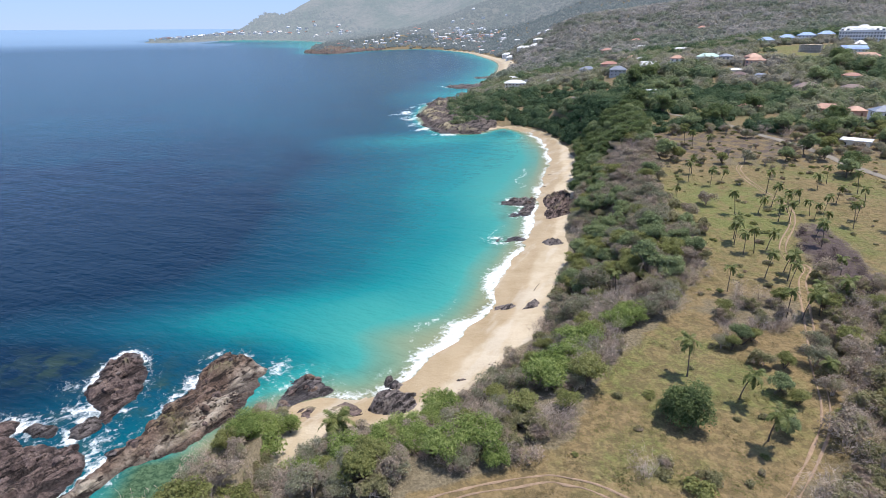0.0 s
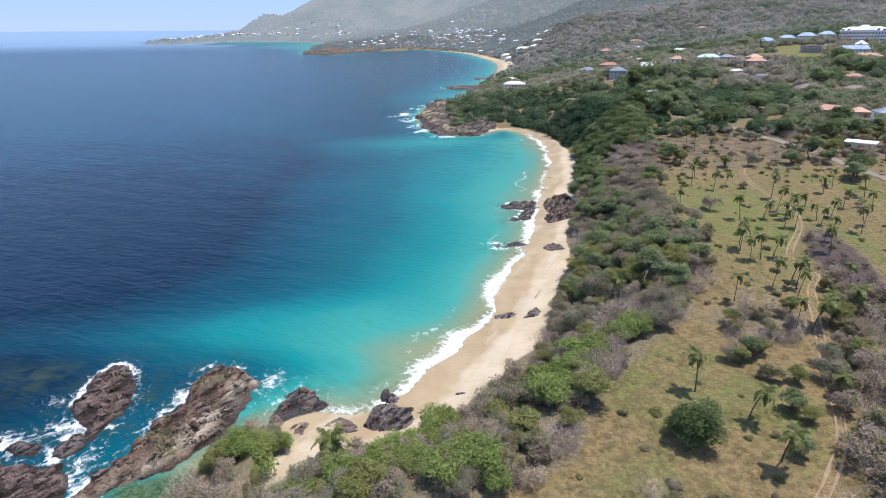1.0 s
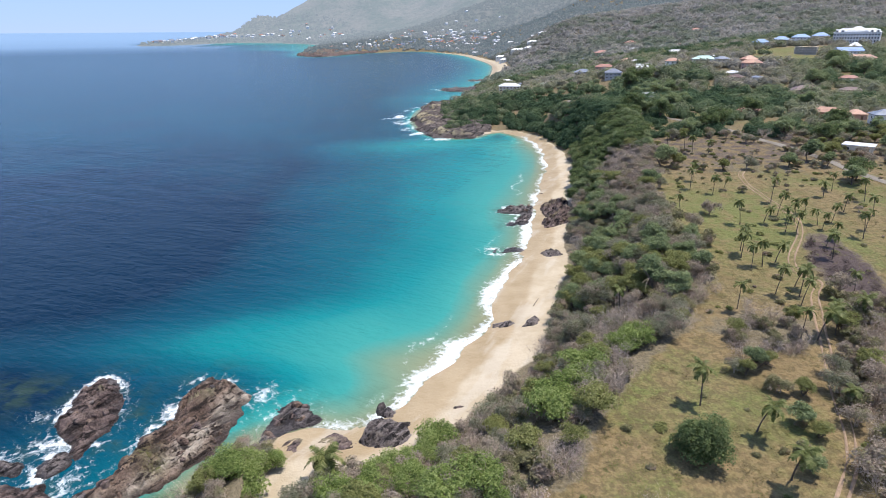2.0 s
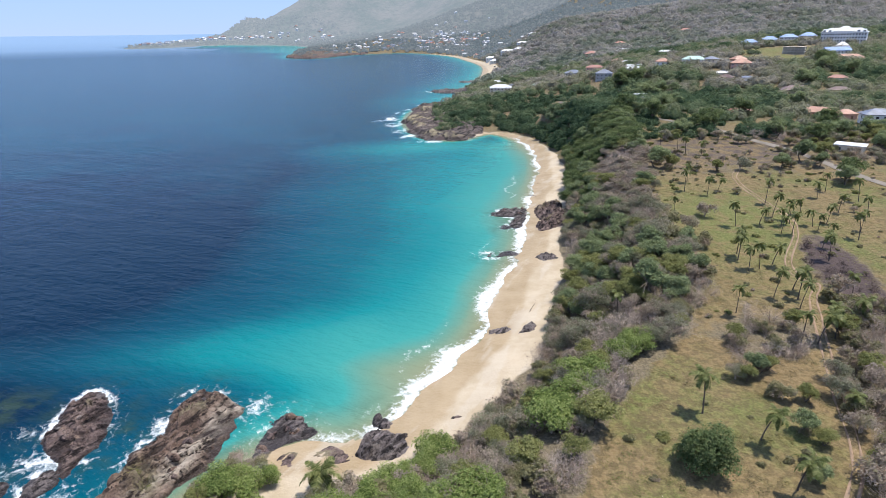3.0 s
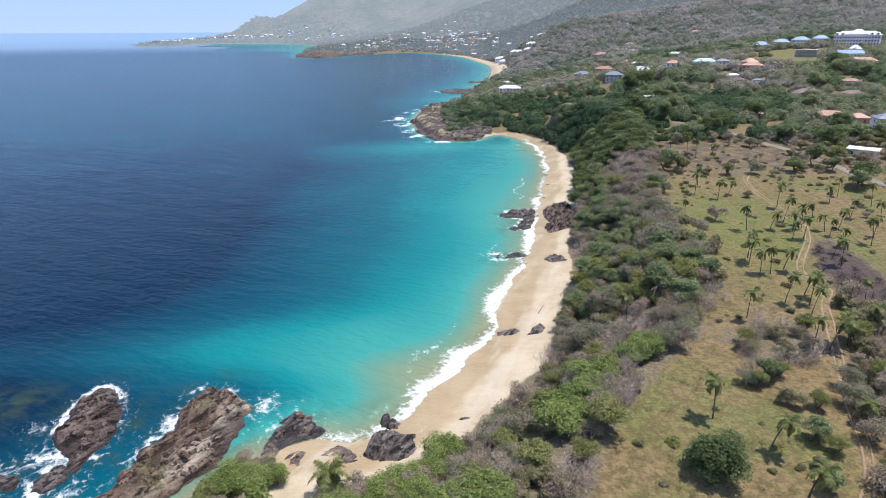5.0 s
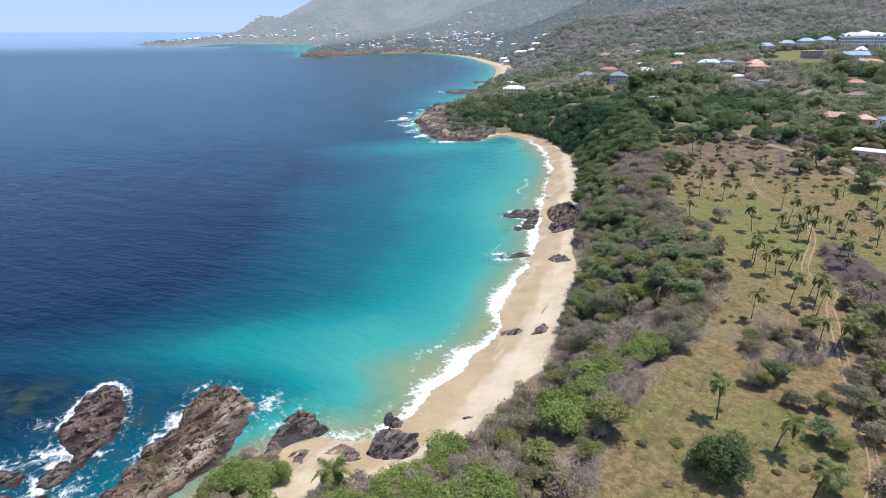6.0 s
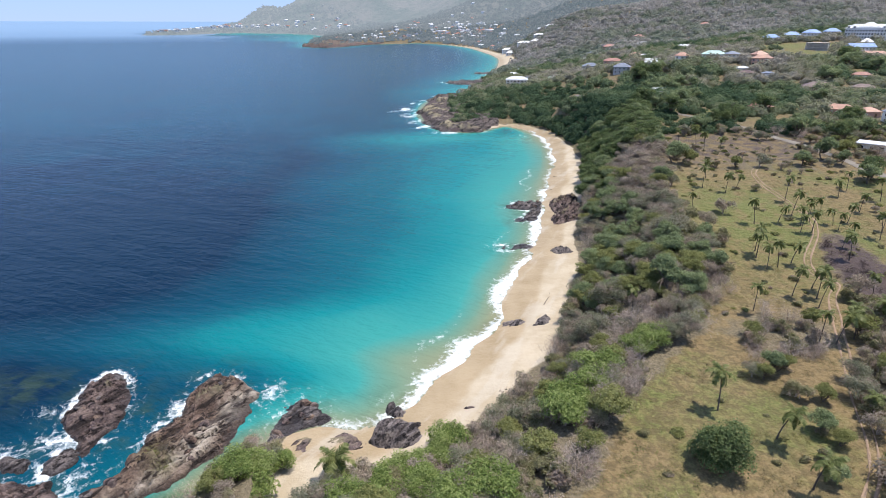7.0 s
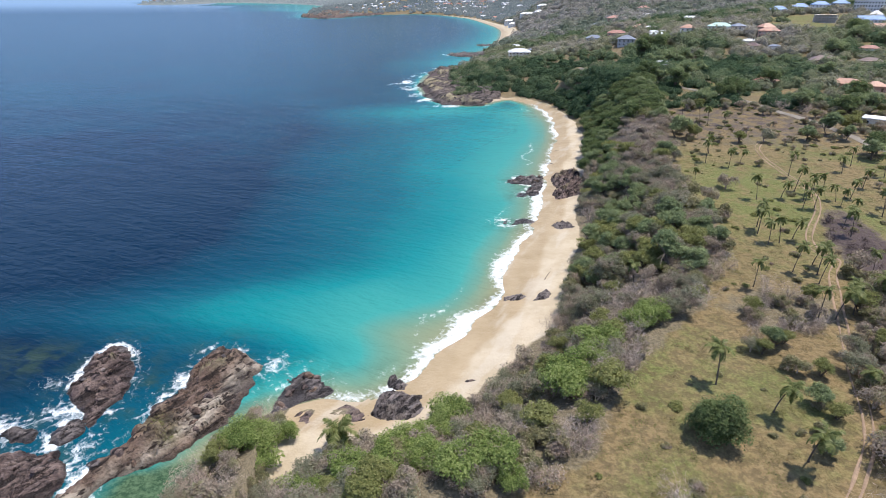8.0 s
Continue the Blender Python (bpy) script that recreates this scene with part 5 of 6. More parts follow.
for x, y, proto, size in ((-40, 79, BARE[0], 0.8), (-41.5, 75, BARE[1], 0.85), (-38.5, 73.5, BARE[0], 0.9), (-36.5, 72, BARE[2], 0.9), (-33, 74.5, WITHERED[0], 0.8), (-30, 74, OLIVE[0], 0.9), (-34.5, 84, MID[1], 0.55), (-31, 83, GREEN[2], 0.8), (-30.4, 75.6, OLIVE[1], 0.75), (-30.6, 72.6, OLIVE[2], 0.7), (-31.6, 70.8, BARE[1], 0.7), (-27.5, 85.5, GREEN[1], 0.7), (-30.5, 88, OLIVE[1], 0.9), (-34.5, 89, OLIVE[2], 0.8),  (23, 91.5, GREEN[0], 1.1), (28, 95.5, GREEN[2], 0.95), (38.5, 106, GREEN[1], 0.95), (29, 105.5, GREEN[2], 0.85), (24, 108, MID[1], 0.75), (38, 143, MID[0], 0.95), (34, 139, OLIVE[1], 1.3), (9.6, 66.6, GREEN[2], 0.62), (62.3, 98.4, DARK[1], 0.62),
                          (61.5, 82.5, DARK[0], 0.55), (63, 79.5, MID[2], 0.55), (57, 72.5, DARK[2], 0.5), (58.5, 75.5, OLIVE[0], 0.7), (68.2, 75, MID[0], 0.55), (62.8, 91.2, OLIVE[1], 0.9), (66.5, 90, MID[1], 0.6), (75, 95, SAGE[0], 0.9), (73, 90.5, SAGE[1], 0.9), (61.5, 101.5, BARE[0], 0.8),
                          (57.8, 97.3, SAGE[2], 0.6), (68.5, 103, BARE[1], 0.9), (70.5, 82, WITHERED[1], 0.9), (72.5, 86.5, OLIVE[2], 1.0),
                          (59.5, 96.5, MID[1], 0.6), (65, 99.5, MID[2], 0.55), (20.5, 87, GREEN[1], 1.25), (30.2, 100.6, GREEN[0], 1.15), (26.5, 100, SAGE[0], 1.0), (33.5, 103, MID[1], 0.9), (42.6, 107.7, GREEN[2], 0.95), (20, 98.5, GREEN[0], 0.62), (32, 93, BARE[0], 1.2), (35.5, 95.5, BARE[1], 1.1), (29, 91, BARE[0], 1.1), (39, 115, BARE[0], 1.3), (43, 117, BARE[1], 1.3), (34.5, 121.5, SAGE[1], 1.45), (54, 131.5, DARK[1], 1.2), (58, 127, DARK[0], 0.95), (42, 136, SAGE[2], 1.5), (50.5, 111, SAGE[0], 1.2), (54, 113.5, BARE[1], 1.1), (3.6, 79, SAGE[1], 0.9), (7, 73, BARE[0], 1.15), (11, 76, BARE[1], 1.0), (66, 161, SAGE[2], 1.6), (49, 161, MID[0], 1.3), (64, 216, DARK[0], 1.2), (-33.5, 80.5, GREEN[0], 0.9), (-29.8, 79.5, GREEN[1], 1.0), (-36, 77, MID[0], 0.8), (91, 182.5, WITHERED[0], 1.15), (31.8, 63.6, BARE[0], 0.85),
                          (38, 60.5, LOW[0], 1.7), (41, 62.5, LOW[1], 1.3), (-9, 74, GREEN[1], 0.95), (-5, 79, GREEN[2], 0.9), (-2, 73, GREEN[0], 0.85), (-14, 70, GREEN[2], 0.9), (-20, 69, GREEN[0], 0.75), (-24, 72, GREEN[1], 0.6),
                          (74, 158, DARK[0], 0.8), (68, 163, MID[0], 1.0), (63, 168, OLIVE[0], 1.5), (73, 171, OLIVE[1], 1.9), (80, 169, WITHERED[1], 1.2), (70, 161, OLIVE[2], 1.6), (77, 158, OLIVE[0], 1.5), (120, 352, DEEP[1], 1.7), (127, 350, DARK[2], 1.4), (172, 478, DARK[0], 1.6), (180, 486, DARK[1], 1.8), (188, 478, DARK[2], 1.6), (196, 490, DARK[0], 1.7), (184, 500, DARK[2], 1.8), (168, 492, DARK[1], 1.5),
                          (205, 482, DARK[1], 1.4), (290, 452, DARK[0], 1.9), (300, 462, DARK[2], 1.7), (338, 505, DARK[1], 1.9), (350, 515, DARK[0], 1.8), (362, 500, DARK[2], 1.6), (236, 372, DARK[2], 1.5), (182, 300, DARK[0], 1.2), (206, 285, DARK[1], 1.3),
                          (132, 338, DEEP[1], 1.5), (146, 309, DEEP[0], 1.3), (152, 314, DEEP[2], 1.5), (158, 318, DEEP[1], 1.3), (190, 278, DEEP[0], 1.4), (197, 284, DARK[2], 1.2), (211, 302, DEEP[1], 1.5), (163, 217, DEEP[2], 1.2), (158, 212, DARK[0], 1.0), (176, 290, DARK[1], 1.2), (188, 345, DEEP[0], 1.5), (184, 548, DEEP[0], 2.0), (192, 540, DEEP[2], 1.8), (176, 532, DEEP[1], 1.9), (199, 548, DARK[1], 1.7), (361, 538, DEEP[2], 2.1), (371, 545, DARK[0], 1.8), (150, 372, DARK[0], 1.5), (160, 380, DARK[2], 1.4), (141, 362, DARK[1], 1.2)):
    set_down(proto, x, y, size, pick.uniform(0, 360), 0, 0.1)


def scatter(x0, x1, y0, y1, gap, seed):
    """Places on a jittered grid."""
    rng = np.random.default_rng(seed)
    gx, gy = np.meshgrid(np.arange(x0, x1, gap), np.arange(y0, y1, gap))
    return gx.ravel() + rng.uniform(-0.48, 0.48, gx.size) * gap, gy.ravel() + rng.uniform(-0.48, 0.48, gx.size) * gap, rng


TAKEN = [(41.5, 75.4, 7.5), (24, 93.5, 4), (41.5, 105.5, 3), (-18.6, 82.9, 3)]


def free(x, y):
    return all((x - a) ** 2 + (y - b) ** 2 > r * r for a, b, r in TAKEN)


# the thicket between beach and meadow
x, y, rng = scatter(-60, 125, 56, 345, 3.3, 11)
s, w, ex = inland(x, y), beach_width(x, y), edge_x(y)
mix, mix2 = fbm(x / 26, y / 26, 3, 71), fbm(x / 14, y / 14, 3, 73)
track_gap = np.minimum(line_distance(x, y, TRACK), line_distance(x, y, TRACK_2))
for k in range(len(x)):
    if s[k] < w[k] + (1.6 if x[k] > -30 else 3.0) or x[k] > ex[k] - 0.5 + 2.5 * mix2[k] or track_gap[k] < 3 or not free(x[k], y[k]):
        continue
    if rng.random() < 0.22:
        continue
    if np.hypot((x[k] + 23) / 1.4, (y[k] - 81) / 2.4) < 3.6:
        continue
    r = rng.random()
    withering = np.hypot((x[k] - 86) / 13, (y[k] - 246) / 26) < 1 + 0.4 * mix2[k]
    if rng.random() < smooth(225, 285, y[k]) * smooth(75, 35, s[k]) and not withering:
        kinds, size = DEEP if r < 0.78 else DARK if r < 0.9 else MID, rng.uniform(0.8, 1.2)
    elif withering:
        kinds, size = BARE if r < 0.65 else WITHERED, rng.uniform(0.9, 1.35)
    elif y[k] < 138:
        dry = r - 0.25 * mix[k]
        kinds = BARE if dry < 0.46 else SAGE if dry < 0.60 else WITHERED if dry < 0.72 else OLIVE if dry < 0.86 else MID if dry < 0.94 or x[k] > 8 else GREEN
        size = rng.uniform(0.65, 1.1)
    elif mix[k] > -0.2:
        kinds = DARK if r < 0.26 else MID if r < 0.50 else SAGE if r < 0.72 else OLIVE if r < 0.86 else BARE if r < 0.95 else WITHERED
        size = rng.uniform(0.8, 1.2) * (0.85 if r < 0.26 else 1.0)
    else:
        kinds, size = BARE if r < 0.45 else SAGE if r < 0.75 else WITHERED, rng.uniform(0.8, 1.25)
    proto = kinds[rng.integers(len(kinds))]
    set_down(proto, x[k], y[k], size, rng.uniform(0, 360), 0, 0.15, "coastal thicket")

# low growth over the meadow
x, y, rng = scatter(20, 190, 56, 300, 6.2, 12)
ex, mix = edge_x(y), fbm(x / 22, y / 22, 3, 75)
track_gap = line_distance(x, y, TRACK)
for k in range(len(x)):
    if x[k] < ex[k] + 2 or track_gap[k] < 2.6 or not free(x[k], y[k]) or rng.random() > 0.34 + 0.7 * mix[k] + (0.5 if y[k] > 205 else 0):
        continue
    big = rng.random() < 0.10 and y[k] > 115
    set_down((OLIVE + WITHERED)[rng.integers(6)] if big else LOW[rng.integers(3)], x[k], y[k], rng.uniform(0.4, 0.75) if big else rng.uniform(0.35, 1.05), rng.uniform(0, 360), 0, 0.1, "bushes in the meadow")

# dry brush beside and beyond the track
x, y, rng = scatter(50, 135, 56, 160, 3.7, 13)
tx = np.interp(y, TRACK[::-1, 1], TRACK[::-1, 0])
mix = fbm(x / 18, y / 18, 3, 77)
for k in range(len(x)):
    patch = ((x[k] - 72) / 12) ** 2 + ((y[k] - 111) / 9) ** 2 < 1
    burnt = ((x[k] - 107 - 0.25 * (y[k] - 140)) / 7) ** 2 + ((y[k] - 141) / 22) ** 2 < 1
    if (x[k] < tx[k] + 2.2 or y[k] > 128) and not patch and not burnt or abs(x[k] - tx[k]) < (3.6 if y[k] < 128 else 2.2):
        continue
    if (patch or burnt) and rng.random() < 0.35:
        continue
    r = rng.random()
    proto = (BARE if r < 0.38 else WITHERED if r < 0.55 else OLIVE if r < 0.82 else MID)[rng.integers(3)]
    set_down(BURNT[rng.integers(2)] if burnt else proto, x[k], y[k], rng.uniform(0.4, 0.7) if burnt else rng.uniform(0.6, 0.95) if patch else rng.uniform(0.75, 1.3), rng.uniform(0, 360), 0, 0.15, "dry brush along the track")

# woods round the houses
HOMES = []


# ---------------------------------------------------------------- houses
def box_bm(bm, x0, x1, y0, y1, z0, z1):
    v = [bm.verts.new(c) for c in ((x0, y0, z0), (x1, y0, z0), (x1, y1, z0), (x0, y1, z0), (x0, y0, z1), (x1, y0, z1), (x1, y1, z1), (x0, y1, z1))]
    for f in ((3, 2, 1, 0), (4, 5, 6, 7), (0, 1, 5, 4), (1, 2, 6, 5), (2, 3, 7, 6), (3, 0, 4, 7)):
        bm.faces.new([v[i] for i in f])


def roof_bm(w, d, z, rise, hip, over=0.7):
    """A hipped or gabled roof with eaves and some thickness."""
    bm = bmesh.new()
    x, y = w / 2 + over, d / 2 + over
    ridge = max(0.4, x - (y if hip else 0))
    lift = 0.22
    low = [bm.verts.new(c) for c in ((-x, -y, z - 0.1), (x, -y, z - 0.1), (x, y, z - 0.1), (-x, y, z - 0.1))]
    eave = [bm.verts.new(c) for c in ((-x, -y, z + lift), (x, -y, z + lift), (x, y, z + lift), (-x, y, z + lift))]
    a, b = bm.verts.new((-ridge, 0, z + rise)), bm.verts.new((ridge, 0, z + rise))
    bm.faces.new(low[::-1])
    for k in range(4):
        bm.faces.new((low[k], low[(k + 1) % 4], eave[(k + 1) % 4], eave[k]))
    bm.faces.new((eave[0], eave[1], b, a))
    bm.faces.new((eave[2], eave[3], a, b))
    bm.faces.new((eave[1], eave[2], b))
    bm.faces.new((eave[3], eave[0], a))
    return bm


def pane_mesh(wide, tall, key="glass"):
    bm = bmesh.new()
    box_bm(bm, -wide / 2, wide / 2, -0.06, 0.06, 0, tall)
    return bm_mesh("pane", bm, M[key])


def frame_mesh(wide, tall, key="white_wall"):
    bm = bmesh.new()
    for x0, x1, z0, z1 in ((-wide / 2 - 0.14, wide / 2 + 0.14, -0.14, 0), (-wide / 2 - 0.14, wide / 2 + 0.14, tall, tall + 0.14), (-wide / 2 - 0.14, -wide / 2, 0, tall), (wide / 2, wide / 2 + 0.14, 0, tall)):
        box_bm(bm, x0, x1, -0.10, 0.10, z0, z1)
    return bm_mesh("window_frame", bm, M[key])


PANE, FRAME = pane_mesh(1.5, 1.3), frame_mesh(1.5, 1.3)
DOOR = pane_mesh(1.1, 2.1, "timber")
ARCH_PANE, ARCH_FRAME = pane_mesh(1.5, 1.9), frame_mesh(1.5, 1.9)


def house(x, y, w, d, storeys, wall, roof, rise, label, hip=True, turn=None, porch=False, flat=False, base=0.0, windows=None):
    """A house that faces the bay: body, roof, windows with frames, a door and, where there is one, a porch."""
    bearing = -math.degrees(math.atan2(x, y))
    turn = bearing if turn is None else bearing + turn
    z = at_ground(x, y) + base - 0.8
    ob = thing("house", (x, y, z), label, "house", "houses on the slope", turn=turn)
    tall = 2.9 * storeys + 0.3
    bm = bmesh.new()
    box_bm(bm, -w / 2, w / 2, -d / 2, d / 2, -6, tall)
    for k in range(1, storeys):
        box_bm(bm, -w / 2 - 0.12, w / 2 + 0.12, -d / 2 - 0.12, d / 2 + 0.12, 2.9 * k - 0.1, 2.9 * k + 0.12)
    part("wall", bm_mesh("house_wall", bm, M[wall]), ob)
    if flat:
        bm = bmesh.new()
        box_bm(bm, -w / 2 - 0.5, w / 2 + 0.5, -d / 2 - 0.5, d / 2 + 0.5, tall, tall + 0.3)
        part("roof", bm_mesh("house_roof", bm, M[roof]), ob)
    else:
        part("roof", bm_mesh("house_roof", roof_bm(w, d, tall, rise, hip), M[roof]), ob)
    n = windows or max(2, int(w / 3.4))
    for k in range(storeys):
        for i in range(n):
            wx = -w / 2 + w * (i + 0.5) / n
            if k == 0 and i == n // 2:
                part("door", DOOR, ob, "brown door", pose(wx, -d / 2, 0.25))
                continue
            win = part("window", FRAME, ob, m=pose(wx, -d / 2, 2.9 * k + 1.05))
            part("pane", PANE, win, "dark glass")
        win = part("window", FRAME, ob, m=pose(-w / 2, 0, 2.9 * k + 1.05, 0, 0, 90))
        part("pane", PANE, win, "dark glass")
    if porch:
        bm = bmesh.new()
        box_bm(bm, -w / 2, w / 2, -d / 2 - 2.6, -d / 2, 2.9 * storeys - 0.35, 2.9 * storeys - 0.15)
        part("porch_roof", bm_mesh("porch_roof", bm, M[roof]), ob)
        bm = bmesh.new()
        box_bm(bm, -0.14, 0.14, -0.14, 0.14, -2.5, 2.9 * storeys - 0.35)
        post = bm_mesh("post", bm, M[wall])
        for i in range(5):
            part("post", post, ob, m=pose(-w / 2 + 0.2 + (w - 0.4) * i / 4, -d / 2 - 2.4, 0))
    HOMES.append((x, y, 0.62 * max(w, d) + 3))
    return ob


house(83, 640, 22, 12, 2, "white_wall", "white_roof", 3.2, "white two-storey house with a white hipped roof among trees", porch=True, base=3.5)
house(104, 845, 19, 11, 1, "white_wall", "white_roof", 2.6, "white bungalow with a pale roof near the headland", turn=15)
house(132, 940, 18, 11, 1, "cream_wall", "green_roof", 2.4, "cream bungalow with a pale green roof", turn=-20)
house(172, 685, 18, 13, 2, "blue_wall", "grey_roof", 3.6, "two-storey house with a blue-grey hipped roof")
house(174, 575, 15, 12, 2, "blue_wall", "grey_roof", 3.6, "two-storey pale house with a blue-grey hipped roof")
house(181, 497, 13, 7, 1, "white_wall", "white_roof", 1.2, "long low white house with a flat-pitched roof", hip=False, turn=12)
house(166, 470, 8, 5, 1, "white_wall", "white_roof", 1.2, "small white house in the trees", hip=False, turn=-15)
house(160, 440, 7, 5, 1, "white_wall", "white_roof", 1.0, "small white shed beside the road", hip=False, turn=8)
house(219, 620, 15, 8, 1, "white_wall", "white_roof", 1.6, "long white-roofed house on the slope", hip=False, turn=10)
house(240, 600, 13, 9, 2, "white_wall", "orange_roof", 3.0, "white house with an orange tiled roof")
house(241, 705, 17, 9, 1, "white_wall", "white_roof", 2.4, "white house with a white roof on the hillside", turn=10)
house(236, 728, 15, 9, 2, "pink_wall", "orange_roof", 3.2, "pink house with an orange tiled roof")
house(201, 701, 20, 11, 2, "pink_wall", "red_roof", 3.0, "red-brown house with a red tiled roof")
house(325, 806, 25, 14, 1, "white_wall", "white_roof", 4.2, "white house with a broad white hipped roof")
house(270, 598, 21, 11, 2, "white_wall", "green_roof", 3.4, "white house with a pale green hipped roof")
house(283, 588, 12, 9, 2, "cream_wall", "grey_roof", 2.6, "cream house with a grey roof", turn=25)
house(294, 552, 17, 10, 2, "pink_wall", "orange_roof", 3.2, "salmon house with orange tiled roofs")
house(303, 575, 12, 9, 2, "pink_wall", "orange_roof", 3.4, "small salmon house with an orange roof", turn=30)
for x, y, w in ((415, 765, 18), (446, 775, 19), (477, 785, 20), (500, 781, 18)):
    house(x, y, w, 12, 2, "white_wall", "blue_roof", 4.2, "white villa with a light blue hipped roof", turn=8)
house(430, 622, 27, 9, 2, "white_wall", "blue_roof", 3.8, "long white wing with a light blue roof", hip=False, turn=38)
house(420, 588, 26, 11, 1, "pink_wall", "orange_roof", 3.2, "low salmon building with orange tiled roofs")
house(468, 668, 12, 10, 2, "white_wall", "white_roof", 4.2, "white pavilion with a hipped white roof below the hotel")
house(233, 345, 17, 10, 1, "pink_wall", "orange_roof", 2.8, "bungalow with a bright orange-red tiled roof", turn=-8)
house(245, 338, 10, 8, 1, "pink_wall", "orange_roof", 2.6, "salmon outbuilding with a tiled roof", turn=20)
house(191.5, 355, 12, 9, 1, "pink_wall", "red_roof", 2.6, "small pinkish house with a faded red roof", turn=20)
house(194.9, 262, 11.5, 9, 1, "cream_wall", "white_roof", 1.0, "cream bungalow with a flat pale roof by the road", flat=True, turn=-6)
house(249, 318, 15, 10, 2, "white_wall", "grey_roof", 3.0, "white house with a grey roof and a balcony", turn=20)
house(272, 430, 19, 12, 1, "cream_wall", "brown_roof", 3.4, "house under a broad brown roof in the trees", turn=10)
house(300, 950, 20, 12, 1, "white_wall", "white_roof", 3.0, "white house high on the slope")
house(310, 1690, 34, 18, 1, "white_wall", "white_roof", 5.0, "long white-roofed building on the far slope")
house(408, 1010, 22, 12, 1, "white_wall", "red_roof", 3.0, "low house with a dull red roof on the hill")
for x, y, w in ((190, 1620, 40), (225, 1560, 46), (262, 1585, 30), (180, 1500, 26), (236, 1480, 22)):
    house(x, y, w, 16, 2, "white_wall", "white_roof", 5.0, "white beach hotel block with a white roof", turn=6, windows=6)
for x, y, w, r in ((95, 715, 12, "white_roof"), (108, 735, 10, "grey_roof"), (125, 660, 11, "green_roof"), (150, 800, 14, "white_roof"), (118, 880, 13, "grey_roof"), (210, 880, 14, "white_roof"), (190, 790, 12, "red_roof"),
                   (345, 690, 12, "white_roof"), (330, 470, 13, "red_roof"), (255, 500, 11, "brown_roof"), (300, 640, 10, "white_roof")):
    house(x, y, w, 8, 1, "white_wall", r, 2.4, "small house half hidden by trees", turn=pick.uniform(-25, 25))


for x, y, w, storeys, wall, r, turn in ((125, 885, 15, 1, "white_wall", "white_roof", 10), (113, 746, 12, 1, "cream_wall", "grey_roof", -15), (244, 960, 17, 2, "cream_wall", "grey_roof", 5), (286, 1014, 24, 2, "pink_wall", "red_roof", 15),
                                       (334, 1111, 16, 1, "white_wall", "green_roof", 0), (366, 1120, 20, 2, "white_wall", "red_roof", 12), (385, 1095, 18, 1, "white_wall", "white_roof", -8), (338, 1010, 28, 1, "white_wall", "white_roof", 4),
                                       (248, 755, 13, 1, "cream_wall", "brown_roof", 20), (207, 589, 14, 1, "white_wall", "white_roof", -6), (195, 521, 11, 1, "white_wall", "white_roof", 14), (155, 418, 8, 1, "white_wall", "grey_roof", -10),
                                       (516, 1189, 22, 1, "cream_wall", "red_roof", 6), (262, 521, 11, 1, "white_wall", "white_roof", 12), (268, 491, 9, 1, "white_wall", "grey_roof", -12), (300, 423, 14, 1, "cream_wall", "brown_roof", 8)):
    house(x, y, w, 0.62 * w, storeys, wall, r, 0.17 * w, "house with a " + r.replace("_roof", "") + " roof half hidden among the trees", turn=turn)


def shell_building(x, y):
    """An unfinished concrete frame: slabs, columns and dark openings."""
    z = at_ground(x, y)
    ob = thing("unfinished_building", (x, y, z), "unfinished grey concrete building with open floors", "building", turn=-math.degrees(math.atan2(x, y)) - 10, size=0.8)
    for k in range(4):
        bm = bmesh.new()
        box_bm(bm, -13, 13, -6, 6, 3.1 * k - (3 if k == 0 else 0.3), 3.1 * k)
        part("slab", bm_mesh("slab", bm, M["concrete"]), ob)
    bm = bmesh.new()
    box_bm(bm, -0.55, 0.55, -0.3, 0.3, 0, 2.8)
    col = bm_mesh("column", bm, M["concrete"])
    bm = bmesh.new()
    box_bm(bm, -12.5, 12.5, -0.15, 0.15, 0, 2.8)
    back = bm_mesh("back_wall", bm, M["concrete"])
    for k in range(3):
        part("back_wall", back, ob, m=pose(0, -1.0, 3.1 * k))
        for i in range(7):
            for yy in (-5.6, 5.6):
                part("column", col, ob, m=pose(-12.5 + i * 25 / 6, yy, 3.1 * k))
    HOMES.append((x, y, 18))


shell_building(402, 648)


